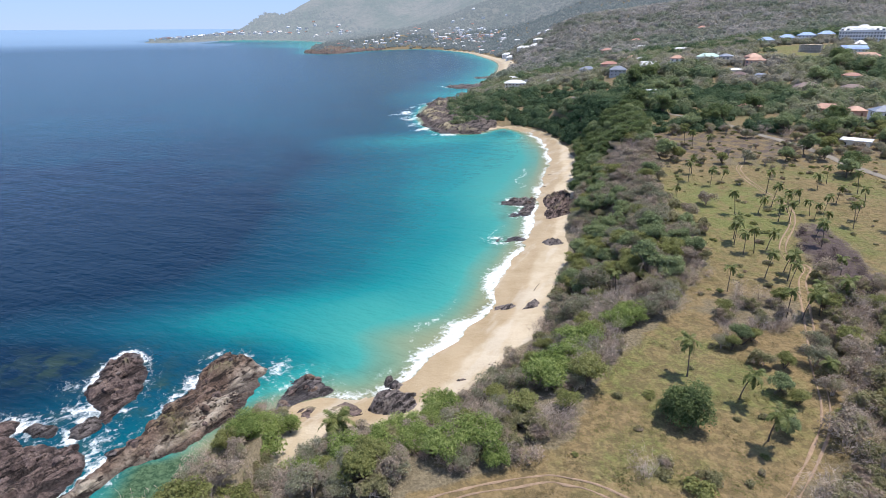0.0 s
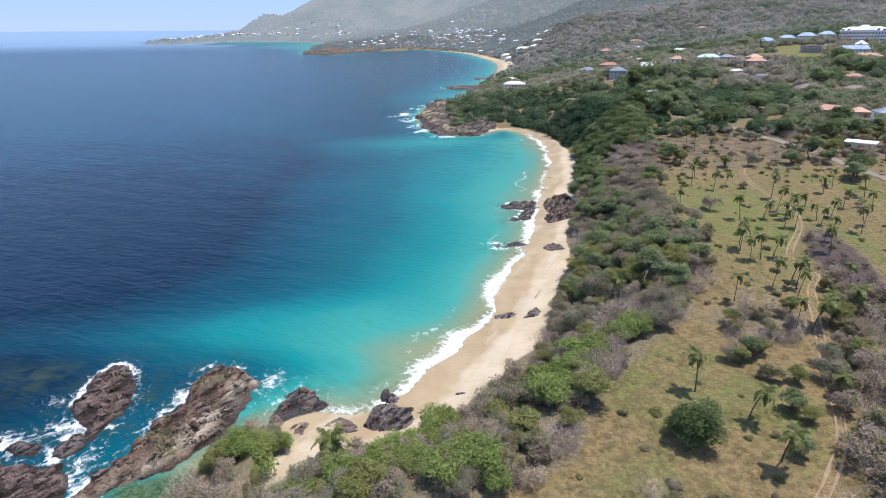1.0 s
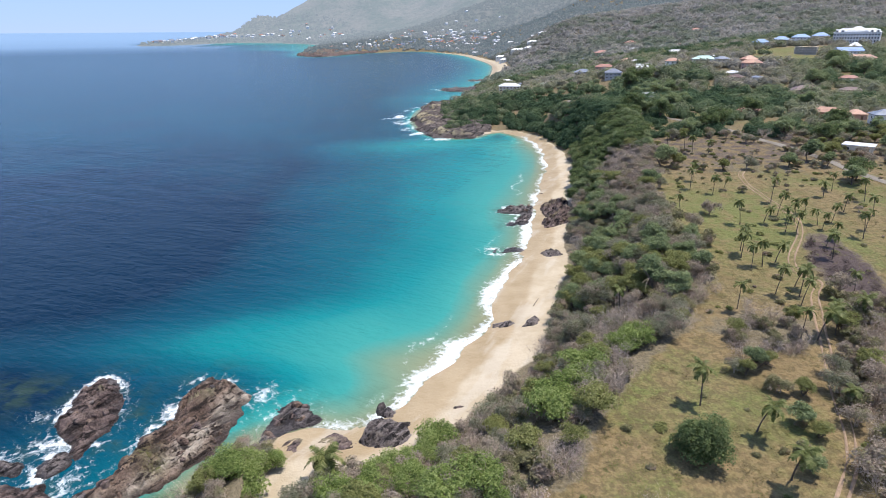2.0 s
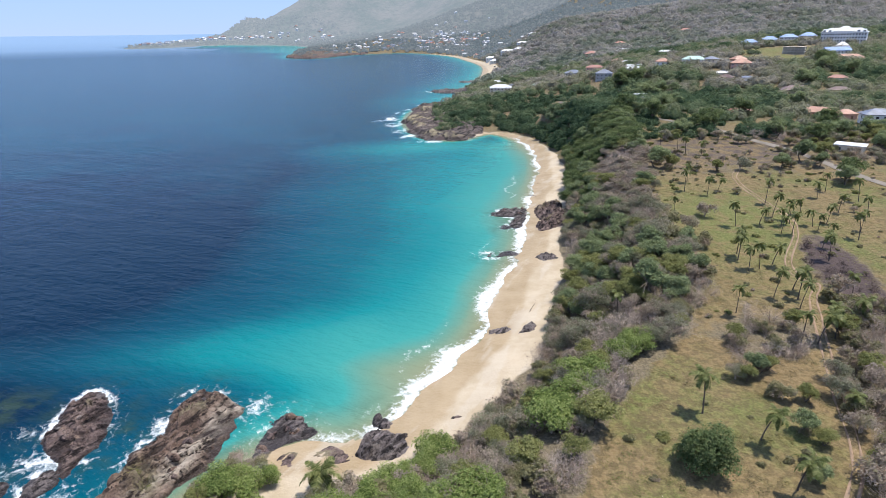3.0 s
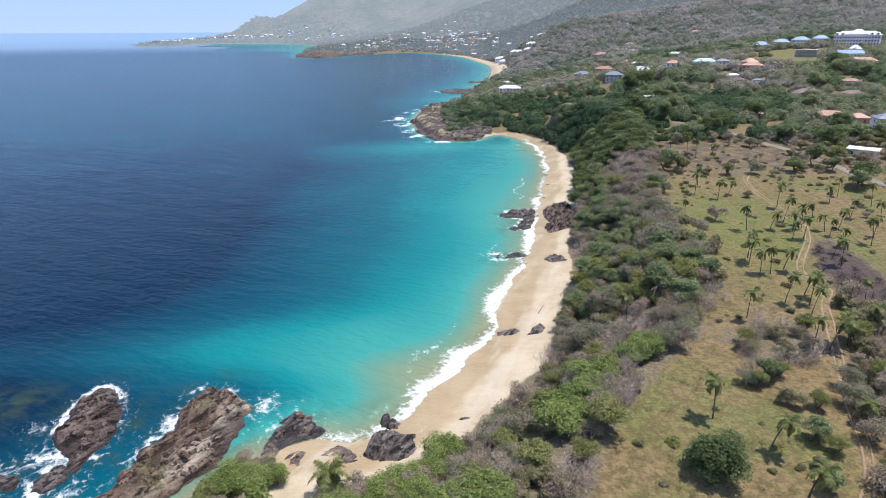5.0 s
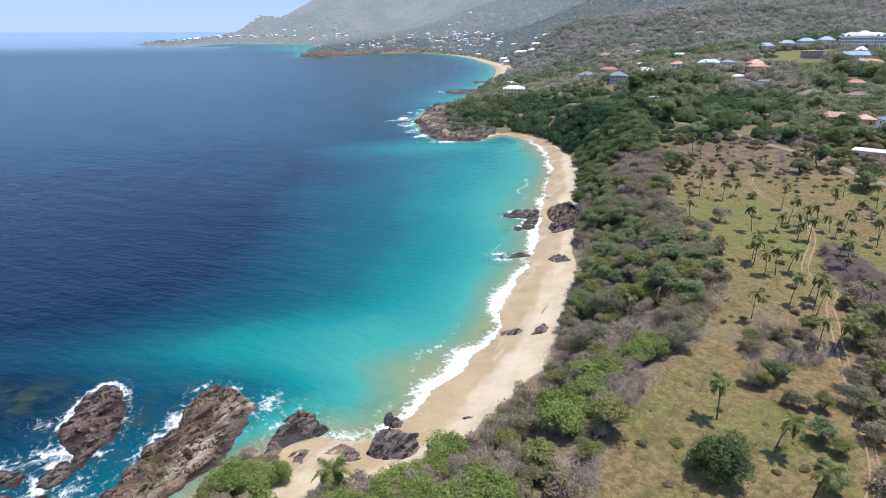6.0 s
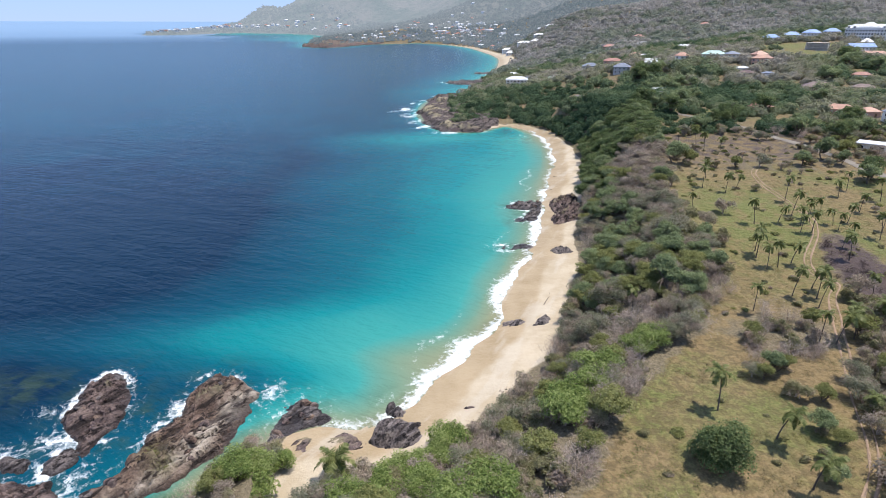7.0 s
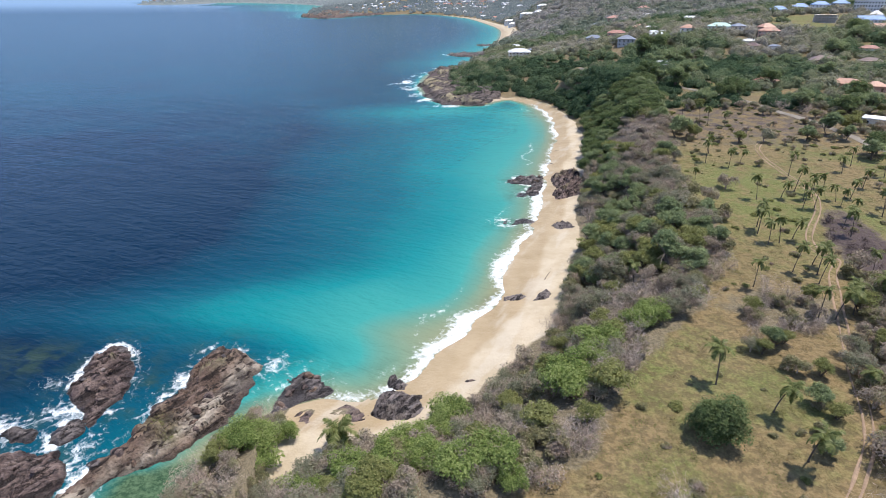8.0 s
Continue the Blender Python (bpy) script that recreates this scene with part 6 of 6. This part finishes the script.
def hotel(x, y):
    """The long white hotel: three floors of arched bays, a grey-blue roof with dormers."""
    z = at_ground(x, y)
    ob = thing("hotel", (x, y, z), "long white three-storey hotel with dormers on a pale roof", "hotel", turn=-math.degrees(math.atan2(x, y)) - 6)
    w, d = 47, 14
    bm = bmesh.new()
    box_bm(bm, -w / 2, w / 2, -d / 2, d / 2, -6, 11.5)
    for k in range(3):
        box_bm(bm, -w / 2 - 0.4, w / 2 + 0.4, -d / 2 - 0.9, -d / 2 + 0.2, 3.7 * k - 0.1, 3.7 * k + 0.25)
    part("wall", bm_mesh("hotel_wall", bm, M["white_wall"]), ob)
    bm = bmesh.new()
    box_bm(bm, -11, 11, -d / 2 - 2.5, -d / 2 + 0.5, -6, 12.5)
    part("centre_bay", bm_mesh("centre_bay", bm, M["white_wall"]), ob)
    part("roof", bm_mesh("hotel_roof", roof_bm(w, d, 11.5, 5.0, True, 1.0), M["white_roof"]), ob)
    part("centre_roof", bm_mesh("centre_roof", roof_bm(22, d + 3, 12.5, 6.0, True, 0.8), M["white_roof"]), ob)
    for k in range(3):
        for i in range(16):
            wx = -w / 2 + w * (i + 0.5) / 16
            win = part("window", ARCH_FRAME, ob, m=pose(wx, -d / 2 - (2.5 if abs(wx) < 11 else 0), 3.7 * k + 0.7))
            part("pane", ARCH_PANE, win, "dark glass")
    bm = bmesh.new()
    box_bm(bm, -1.3, 1.3, -2.4, 2.6, 0, 1.9)
    body = bm_mesh("dormer", bm, M["white_wall"])
    cap = bm_mesh("dormer_roof", roof_bm(2.6, 5.0, 1.9, 1.3, False, 0.3), M["white_roof"])
    for i in range(8):
        dm = part("dormer", body, ob, m=pose(-w / 2 + w * (i + 0.5) / 8, -d / 2 + 2.2, 12.0))
        part("dormer_roof", cap, dm)
        part("pane", PANE, dm, m=pose(0, -2.4, 0.3))
    HOMES.append((x, y, 42))


hotel(517, 738)


# the far villages: small houses, alike but for size and roof
def village(spots, seed, w0, w1, label):
    rng = random.Random(seed)
    kinds = []
    for k, (wall, roof) in enumerate((("white_wall", "white_roof"), ("white_wall", "white_roof"), ("white_wall", "white_roof"), ("white_wall", "grey_roof"), ("cream_wall", "red_roof"))):
        ob = thing("village_house", (0, 0, -500), label, "house", "houses of the far villages")
        bm = bmesh.new()
        box_bm(bm, -6, 6, -4, 4, -14, 5.2)
        part("wall", bm_mesh("village_wall", bm, M[wall]), ob)
        part("roof", bm_mesh("village_roof", roof_bm(12, 8, 5.2, 2.6, k % 2 == 0), M[roof]), ob)
        kinds.append(ob)
    spots = np.array(spots)
    dry, floor = inland(spots[:, 0], spots[:, 1]) > 24, height(spots[:, 0], spots[:, 1])
    for (x, y), z in zip(spots[dry], floor[dry]):
        size = rng.uniform(w0, w1) / 12
        copy_thing(rng.choice(kinds), pose(x, y, z - 0.6, 0, 0, -math.degrees(math.atan2(x, y)) + rng.uniform(-40, 40)) @ Matrix.Diagonal((size, size, size, 1)))
        HOMES.append((x, y, 12 * size))
    return kinds


spare = []
rng = np.random.default_rng(8)
spare += village([(rng.normal(120, 85), rng.normal(2880, 130)) for _ in range(125)] + [(rng.uniform(60, 330), rng.uniform(1750, 2800)) for _ in range(40)] + [(rng.uniform(-330, 60), rng.uniform(2700, 3150)) for _ in range(26)], 1, 9, 18, "small pale house in the village behind the far beach")
spare += village([(rng.uniform(-420, -120), rng.uniform(2480, 2800)) for _ in range(16)], 2, 12, 20, "small white house on the wooded cape")
line = spline([(-1770, 3800), (-1660, 3900), (-1540, 4100), (-1400, 4180), (-1150, 4230), (-900, 4220)], 14)
spare += village([(p[0] + rng.normal() * 22, p[1] + abs(rng.normal()) * 55 + 12) for p in line] + [(rng.uniform(-900, -560), rng.uniform(4100, 4320)) for _ in range(14)], 3, 14, 26, "small white house on the far spit")
spare += village([(rng.uniform(-350, 500), rng.uniform(3000, 3500)) for _ in range(14)], 4, 12, 20, "lone pale house on the far hillside")


# ---------------------------------------------------------------- woods, near to far
HOME = np.array(HOMES)


def clear_of_homes(x, y, extra=0.0):
    """True where no house stands, nor the view from its front is blocked."""
    ok = np.ones(len(x), bool)
    for hx, hy, hr in HOME:
        d = math.hypot(hx, hy)
        ux, uy = hx / d, hy / d
        along, across = (x - hx) * ux + (y - hy) * uy, np.abs((x - hx) * uy - (y - hy) * ux)
        ok &= ~((across < hr * 0.48 + extra) & (along > -hr * 0.7 - 2) & (along < hr * 0.65))
    return ok


x, y, rng = scatter(60, 290, 236, 296, 6.6, 14)
s, ex = inland(x, y), edge_x(y)
road_gap = line_distance(x, y, ROAD)
mix = fbm(x / 40, y / 40, 3, 81)
field = smooth(6, -4, np.hypot((x - 128) / 1.2, y - 262) - 27)
keep = clear_of_homes(x, y) & (road_gap > 3.4) & (s > beach_width(x, y) + 3) & ((y > 345) | (x > ex + 3)) & (x < 0.84 * y + 25) & (x > 60)
for k in np.flatnonzero(keep):
    if rng.random() < max(field[k] * 1.1, 0.25 * (mix[k] < -0.05)):
        continue
    r = rng.random()
    if y[k] > 345 and s[k] < 90:
        proto, size, sink = (DARK if r < 0.6 else MID)[rng.integers(3)], rng.uniform(0.75, 1.1), 0.2
    elif mix[k] > 0.02:
        proto, size, sink = (DARK if r < 0.3 else MID if r < 0.6 else OLIVE if r < 0.85 else SAGE)[rng.integers(3)], rng.uniform(0.6, 1.3), 0.2
    else:
        proto, size, sink = (OLIVE if r < 0.4 else WITHERED if r < 0.6 else SAGE if r < 0.85 else BARE)[rng.integers(3)], rng.uniform(0.6, 1.2), 0.2
    set_down(proto, x[k], y[k], size, rng.uniform(0, 360), 0, sink, "trees round the houses")

for ob in GREEN + SAGE + DEEP + MID + DARK + OLIVE + WITHERED + BARE + BURNT + LOW + PALMS + [COVE_PALM] + spare:
    for o in (*ob.children_recursive, ob):
        bpy.data.objects.remove(o)
for ob in [o for o in scene.objects if o.name.startswith("round_tree") and o.parent is None and o.location.z < -400]:
    for o in (*ob.children_recursive, ob):
        bpy.data.objects.remove(o)


def canopy(name, x, y, z, radius, n, seed, material, label, tone=None):
    """One mesh of many crowns: heaps of leaf sprays with gaps and uneven tops."""
    rng = np.random.default_rng(seed)
    m = len(x)
    d = rng.normal(size=(m, n, 3))
    d[..., 2] = np.abs(d[..., 2]) * 0.9 - 0.12
    d /= np.linalg.norm(d, axis=2, keepdims=True)
    a, b = rng.uniform(0, 6, (m, 1)), rng.uniform(2.5, 5, (m, 1))
    lump = 0.87 + 0.11 * rng.random((m, n)) + 0.20 * np.sin(b * d[..., 0] + a) * np.sin(b * d[..., 1] + 2 * a)
    r = radius[:, None] * lump
    tall = rng.uniform(0.55, 1.0, (m, 1))
    p = np.stack([x[:, None] + d[..., 0] * r, y[:, None] + d[..., 1] * r, z[:, None] + (0.35 + d[..., 2]) * r * tall], -1).reshape(-1, 3)
    nr = d.reshape(-1, 3) + rng.normal(size=(m * n, 3)) * 0.22 + np.array([0, 0, 0.3])
    nr /= np.linalg.norm(nr, axis=1, keepdims=True)
    size = np.repeat(radius, n) * (2.7 / math.sqrt(n)) * rng.uniform(0.65, 1.35, m * n)
    v, f = leaves(p, nr, size, rng, 0.5)
    # dense foliage inside each crown
    up, round_ = np.radians([-25, 12, 45, 74])[:, None], (np.arange(8) * math.pi / 4)[None]
    c = np.stack([np.cos(up) * np.cos(round_), np.cos(up) * np.sin(round_), np.sin(up) + 0 * round_], -1).reshape(1, -1, 3)
    swell = radius[:, None] * (0.70 + 0.2 * np.sin(b * c[..., 0] + a) * np.sin(b * c[..., 1] + 2 * a) + 0.07 * rng.normal(size=(m, 32)))
    core = np.stack([x[:, None] + c[..., 0] * swell, y[:, None] + c[..., 1] * swell, z[:, None] + (0.35 + c[..., 2]) * swell * tall], -1).reshape(-1, 3)
    j, i = np.meshgrid(np.arange(3), np.arange(8), indexing="ij")
    ring = np.stack([j * 8 + i, j * 8 + (i + 1) % 8, j * 8 + 8 + (i + 1) % 8, j * 8 + 8 + i], -1).reshape(1, -1, 4)
    cap = np.array([[[24, 25, 26, 27], [24, 27, 28, 31], [28, 29, 30, 31]]])
    cf = (np.arange(m) * 32)[:, None, None] + np.concatenate([ring, cap], 1)
    f = np.concatenate([f, cf.reshape(-1, 4) + len(v)])
    v = np.concatenate([v, core])
    attrs = () if tone is None else (("tone", np.concatenate([np.repeat(tone, 4 * n), np.repeat(tone, 32)])),)
    return tagged(new(name, fast_mesh(name, v, f, material, attrs)), label, "woods", kind="stuff")


def wood_zone(name, y0, y1, gap, r0, r1, n, seed, thin, label, reach=1e9):
    """Woods over a stretch of the slope, clear of houses, road and rocks."""
    x, y, rng = scatter(-560 if y1 > 2000 else -20, 0.84 * y1 + 60, y0, y1, gap, seed)
    s = inland(x, y)
    mix = 1.1 * fbm(x / 48, y / 48, 3, 83) + 0.7 * fbm(x / 230, y / 230, 2, 85) - 0.34 * smooth(850, 1250, y)
    keep = clear_of_homes(x, y, r0 * 0.5) & (s > beach_width(x, y) + 0.8 * r0) & (x < 0.84 * y + 40)
    keep &= (line_distance(x, y, ROAD) > r0 + 1) & (rng.random(len(x)) > thin - 0.4 * mix)
    keep &= ~((y > 432) & (y < 700) & (x < 62) & ((x < 22) | (s < 15)))
    keep &= s < reach
    keep &= (y > 345) | (x > edge_x(y) + 3)
    keep &= glade(x, y) < 0.4
    x, y, mix, s = x[keep], y[keep], mix[keep], s[keep]
    r = r0 + (r1 - r0) * rng.random(len(x)) ** 1.6
    tone = np.clip(0.50 - 0.62 * mix + 0.13 * rng.normal(size=len(x)) - 0.38 * smooth(175, 105, s) * smooth(620, 520, y) - 0.10 * smooth(90, 30, s) * (y < 900) - 0.10 * smooth(640, 480, y), 0, 1)
    # from 900 m up the materials carry painted haze, from 1800 m as glow
    canopy(name, x, y, height(x, y), r, n, seed + 5, M["hazed_village_leaf"] if y0 >= 1800 else M["hazed_dry_canopy"] if y0 >= 900 else M["canopy"], label, None if y0 >= 1800 else tone)


wood_zone("roadside_woods", 296, 345, 6.4, 2.4, 4.8, 300, 22, 0.3, "mixed trees beside the road")
wood_zone("bay_woods", 345, 475, 5.8, 2.8, 5.2, 290, 24, -1.0, "green trees behind the far end of the beach", 85)
wood_zone("slope_woods", 345, 520, 7.6, 3.2, 7.0, 270, 20, 0.08, "mixed green and withered trees on the slope")
wood_zone("hillside_woods", 520, 900, 9.2, 3.8, 8.2, 150, 15, 0.08, "mixed green and dry trees round the houses")
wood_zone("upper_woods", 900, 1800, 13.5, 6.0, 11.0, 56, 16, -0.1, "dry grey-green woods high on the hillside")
wood_zone("village_woods", 1800, 3000, 23.0, 8.0, 14.0, 30, 17, 0.06, "grey-green woods round the far village, haze painted on as glow")
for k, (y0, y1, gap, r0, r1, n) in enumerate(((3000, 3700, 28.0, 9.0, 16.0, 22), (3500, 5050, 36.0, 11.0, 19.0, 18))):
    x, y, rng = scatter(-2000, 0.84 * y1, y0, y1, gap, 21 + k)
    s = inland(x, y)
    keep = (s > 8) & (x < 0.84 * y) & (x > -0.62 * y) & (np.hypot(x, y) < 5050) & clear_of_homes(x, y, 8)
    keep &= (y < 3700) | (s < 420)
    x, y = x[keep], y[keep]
    canopy("backdrop_woods", x, y, height(x, y) - 5, rng.uniform(r0, r1, len(x)), n, 27 + k, M["hazed_hill_leaf"], "woods on the far hills, haze painted on as glow")

# trees on the rocky point
x, y, rng = scatter(-4, 60, 452, 650, 6.5, 18)
s = inland(x, y)
keep = (s > 14) & (x > 10) & (rng.random(len(x)) < 0.8)
x, y = x[keep], y[keep]
canopy("headland_woods", x, y, height(x, y), rng.uniform(2.6, 4.6, len(x)), 140, 19, M["canopy"], "dark green trees on the rocky headland", rng.uniform(0.0, 0.45, len(x)))


# ---------------------------------------------------------------- roads
def build_road(name, line, wide, label):
    d = np.gradient(line, axis=0)
    d /= np.linalg.norm(d, axis=1, keepdims=True)
    side = np.stack([-d[:, 1], d[:, 0]], 1)
    rows = [line + side * wide * k for k in (-0.5, -0.25, 0, 0.25, 0.5)]
    v = np.concatenate([np.column_stack([r, height(r[:, 0], r[:, 1]) + 0.25 - 0.1 * (k in (0, 4))]) for k, r in enumerate(rows)])
    n = len(line)
    i = np.arange(n - 1)
    f = np.concatenate([np.stack([k * n + i, k * n + i + 1, (k + 1) * n + i + 1, (k + 1) * n + i], 1) for k in range(4)])[:, ::-1]
    ob = new(name, fast_mesh(name, v, f, M["road"], flat=False))
    tagged(ob, label, "road", kind="structure")


build_road("road", ROAD, 4.2, "narrow worn grey road past the meadow")

# ---------------------------------------------------------------- grass
rng = np.random.default_rng(23)
n = 52000
gx, gy = rng.uniform(8, 190, n), 56 + 260 * rng.random(n) ** 1.5
ok = (rng.random(n) > 0.6 * smooth(210, 240, gy)) & (gx > edge_x(gy) - 1) & (gx < 0.86 * gy + 8) & (line_distance(gx, gy, TRACK) > 1.8) & (line_distance(gx, gy, TRACK_2) > 1.8)
gx, gy = gx[ok], gy[ok]
gz = height(gx, gy)
m = 6
lush = np.clip(1.25 * np.exp(-(((gx - 98) / 30) ** 2 + ((gy - 176) / 38) ** 2)) + 0.5 * np.exp(-(((gx - 56) / 10) ** 2 + ((gy - 84) / 8) ** 2)), 0, 1)
tall = rng.uniform(0.15, 0.40, (len(gx), 1)) * (1 + 0.5 * fbm(gx / 9, gy / 9, 2, 92))[:, None]
a = rng.uniform(0, 2 * math.pi, (len(gx), m))
root = np.stack([gx[:, None] + rng.normal(size=a.shape) * 0.28, gy[:, None] + rng.normal(size=a.shape) * 0.28, np.repeat(gz[:, None] - 0.05, m, 1)], -1)
side = np.stack([-np.sin(a), np.cos(a), 0 * a], -1) * 0.085
tip = root + np.stack([np.cos(a) * 0.85 * tall - 0.25 * tall, np.sin(a) * 0.85 * tall - 0.1 * tall, tall * rng.uniform(0.22, 0.5, a.shape)], -1)
v = np.stack([root - side, root + side, tip], 2).reshape(-1, 3)
tagged(new("grass", fast_mesh("grass", v, np.arange(len(v)).reshape(-1, 3), M["grass"], (("lush", np.repeat(lush, 3 * m)),))), "dry tufted grass of the meadow", "grass", kind="stuff")


# ---------------------------------------------------------------- small things on the beach
def driftwood(x, y, turn, length):
    rng = np.random.default_rng(int(abs(x * 10)))
    sticks = []
    branch(sticks, (0, 0, 0.15), (1, 0, 0.05), length, 0.14, 1, rng, 0.35, -0.03)
    for k, t in enumerate(sticks):
        sticks[k] = (*t[:2], max(t[2], 0.08), *t[3:5], max(t[5], 0.08), *t[6:])
    tv, tf = tubes(sticks, 6)
    ob = new("driftwood", fast_mesh("driftwood", tv, tf, M["driftwood"]))
    ob.matrix_basis = pose(x, y, at_ground(x, y), 0, 0, turn)
    tagged(ob, "bleached driftwood branch lying on the sand", "driftwood")


driftwood(28.2, 147.5, 80, 6.0)
driftwood(58.5, 296, 10, 4.0)
driftwood(53, 270, 150, 3.0)
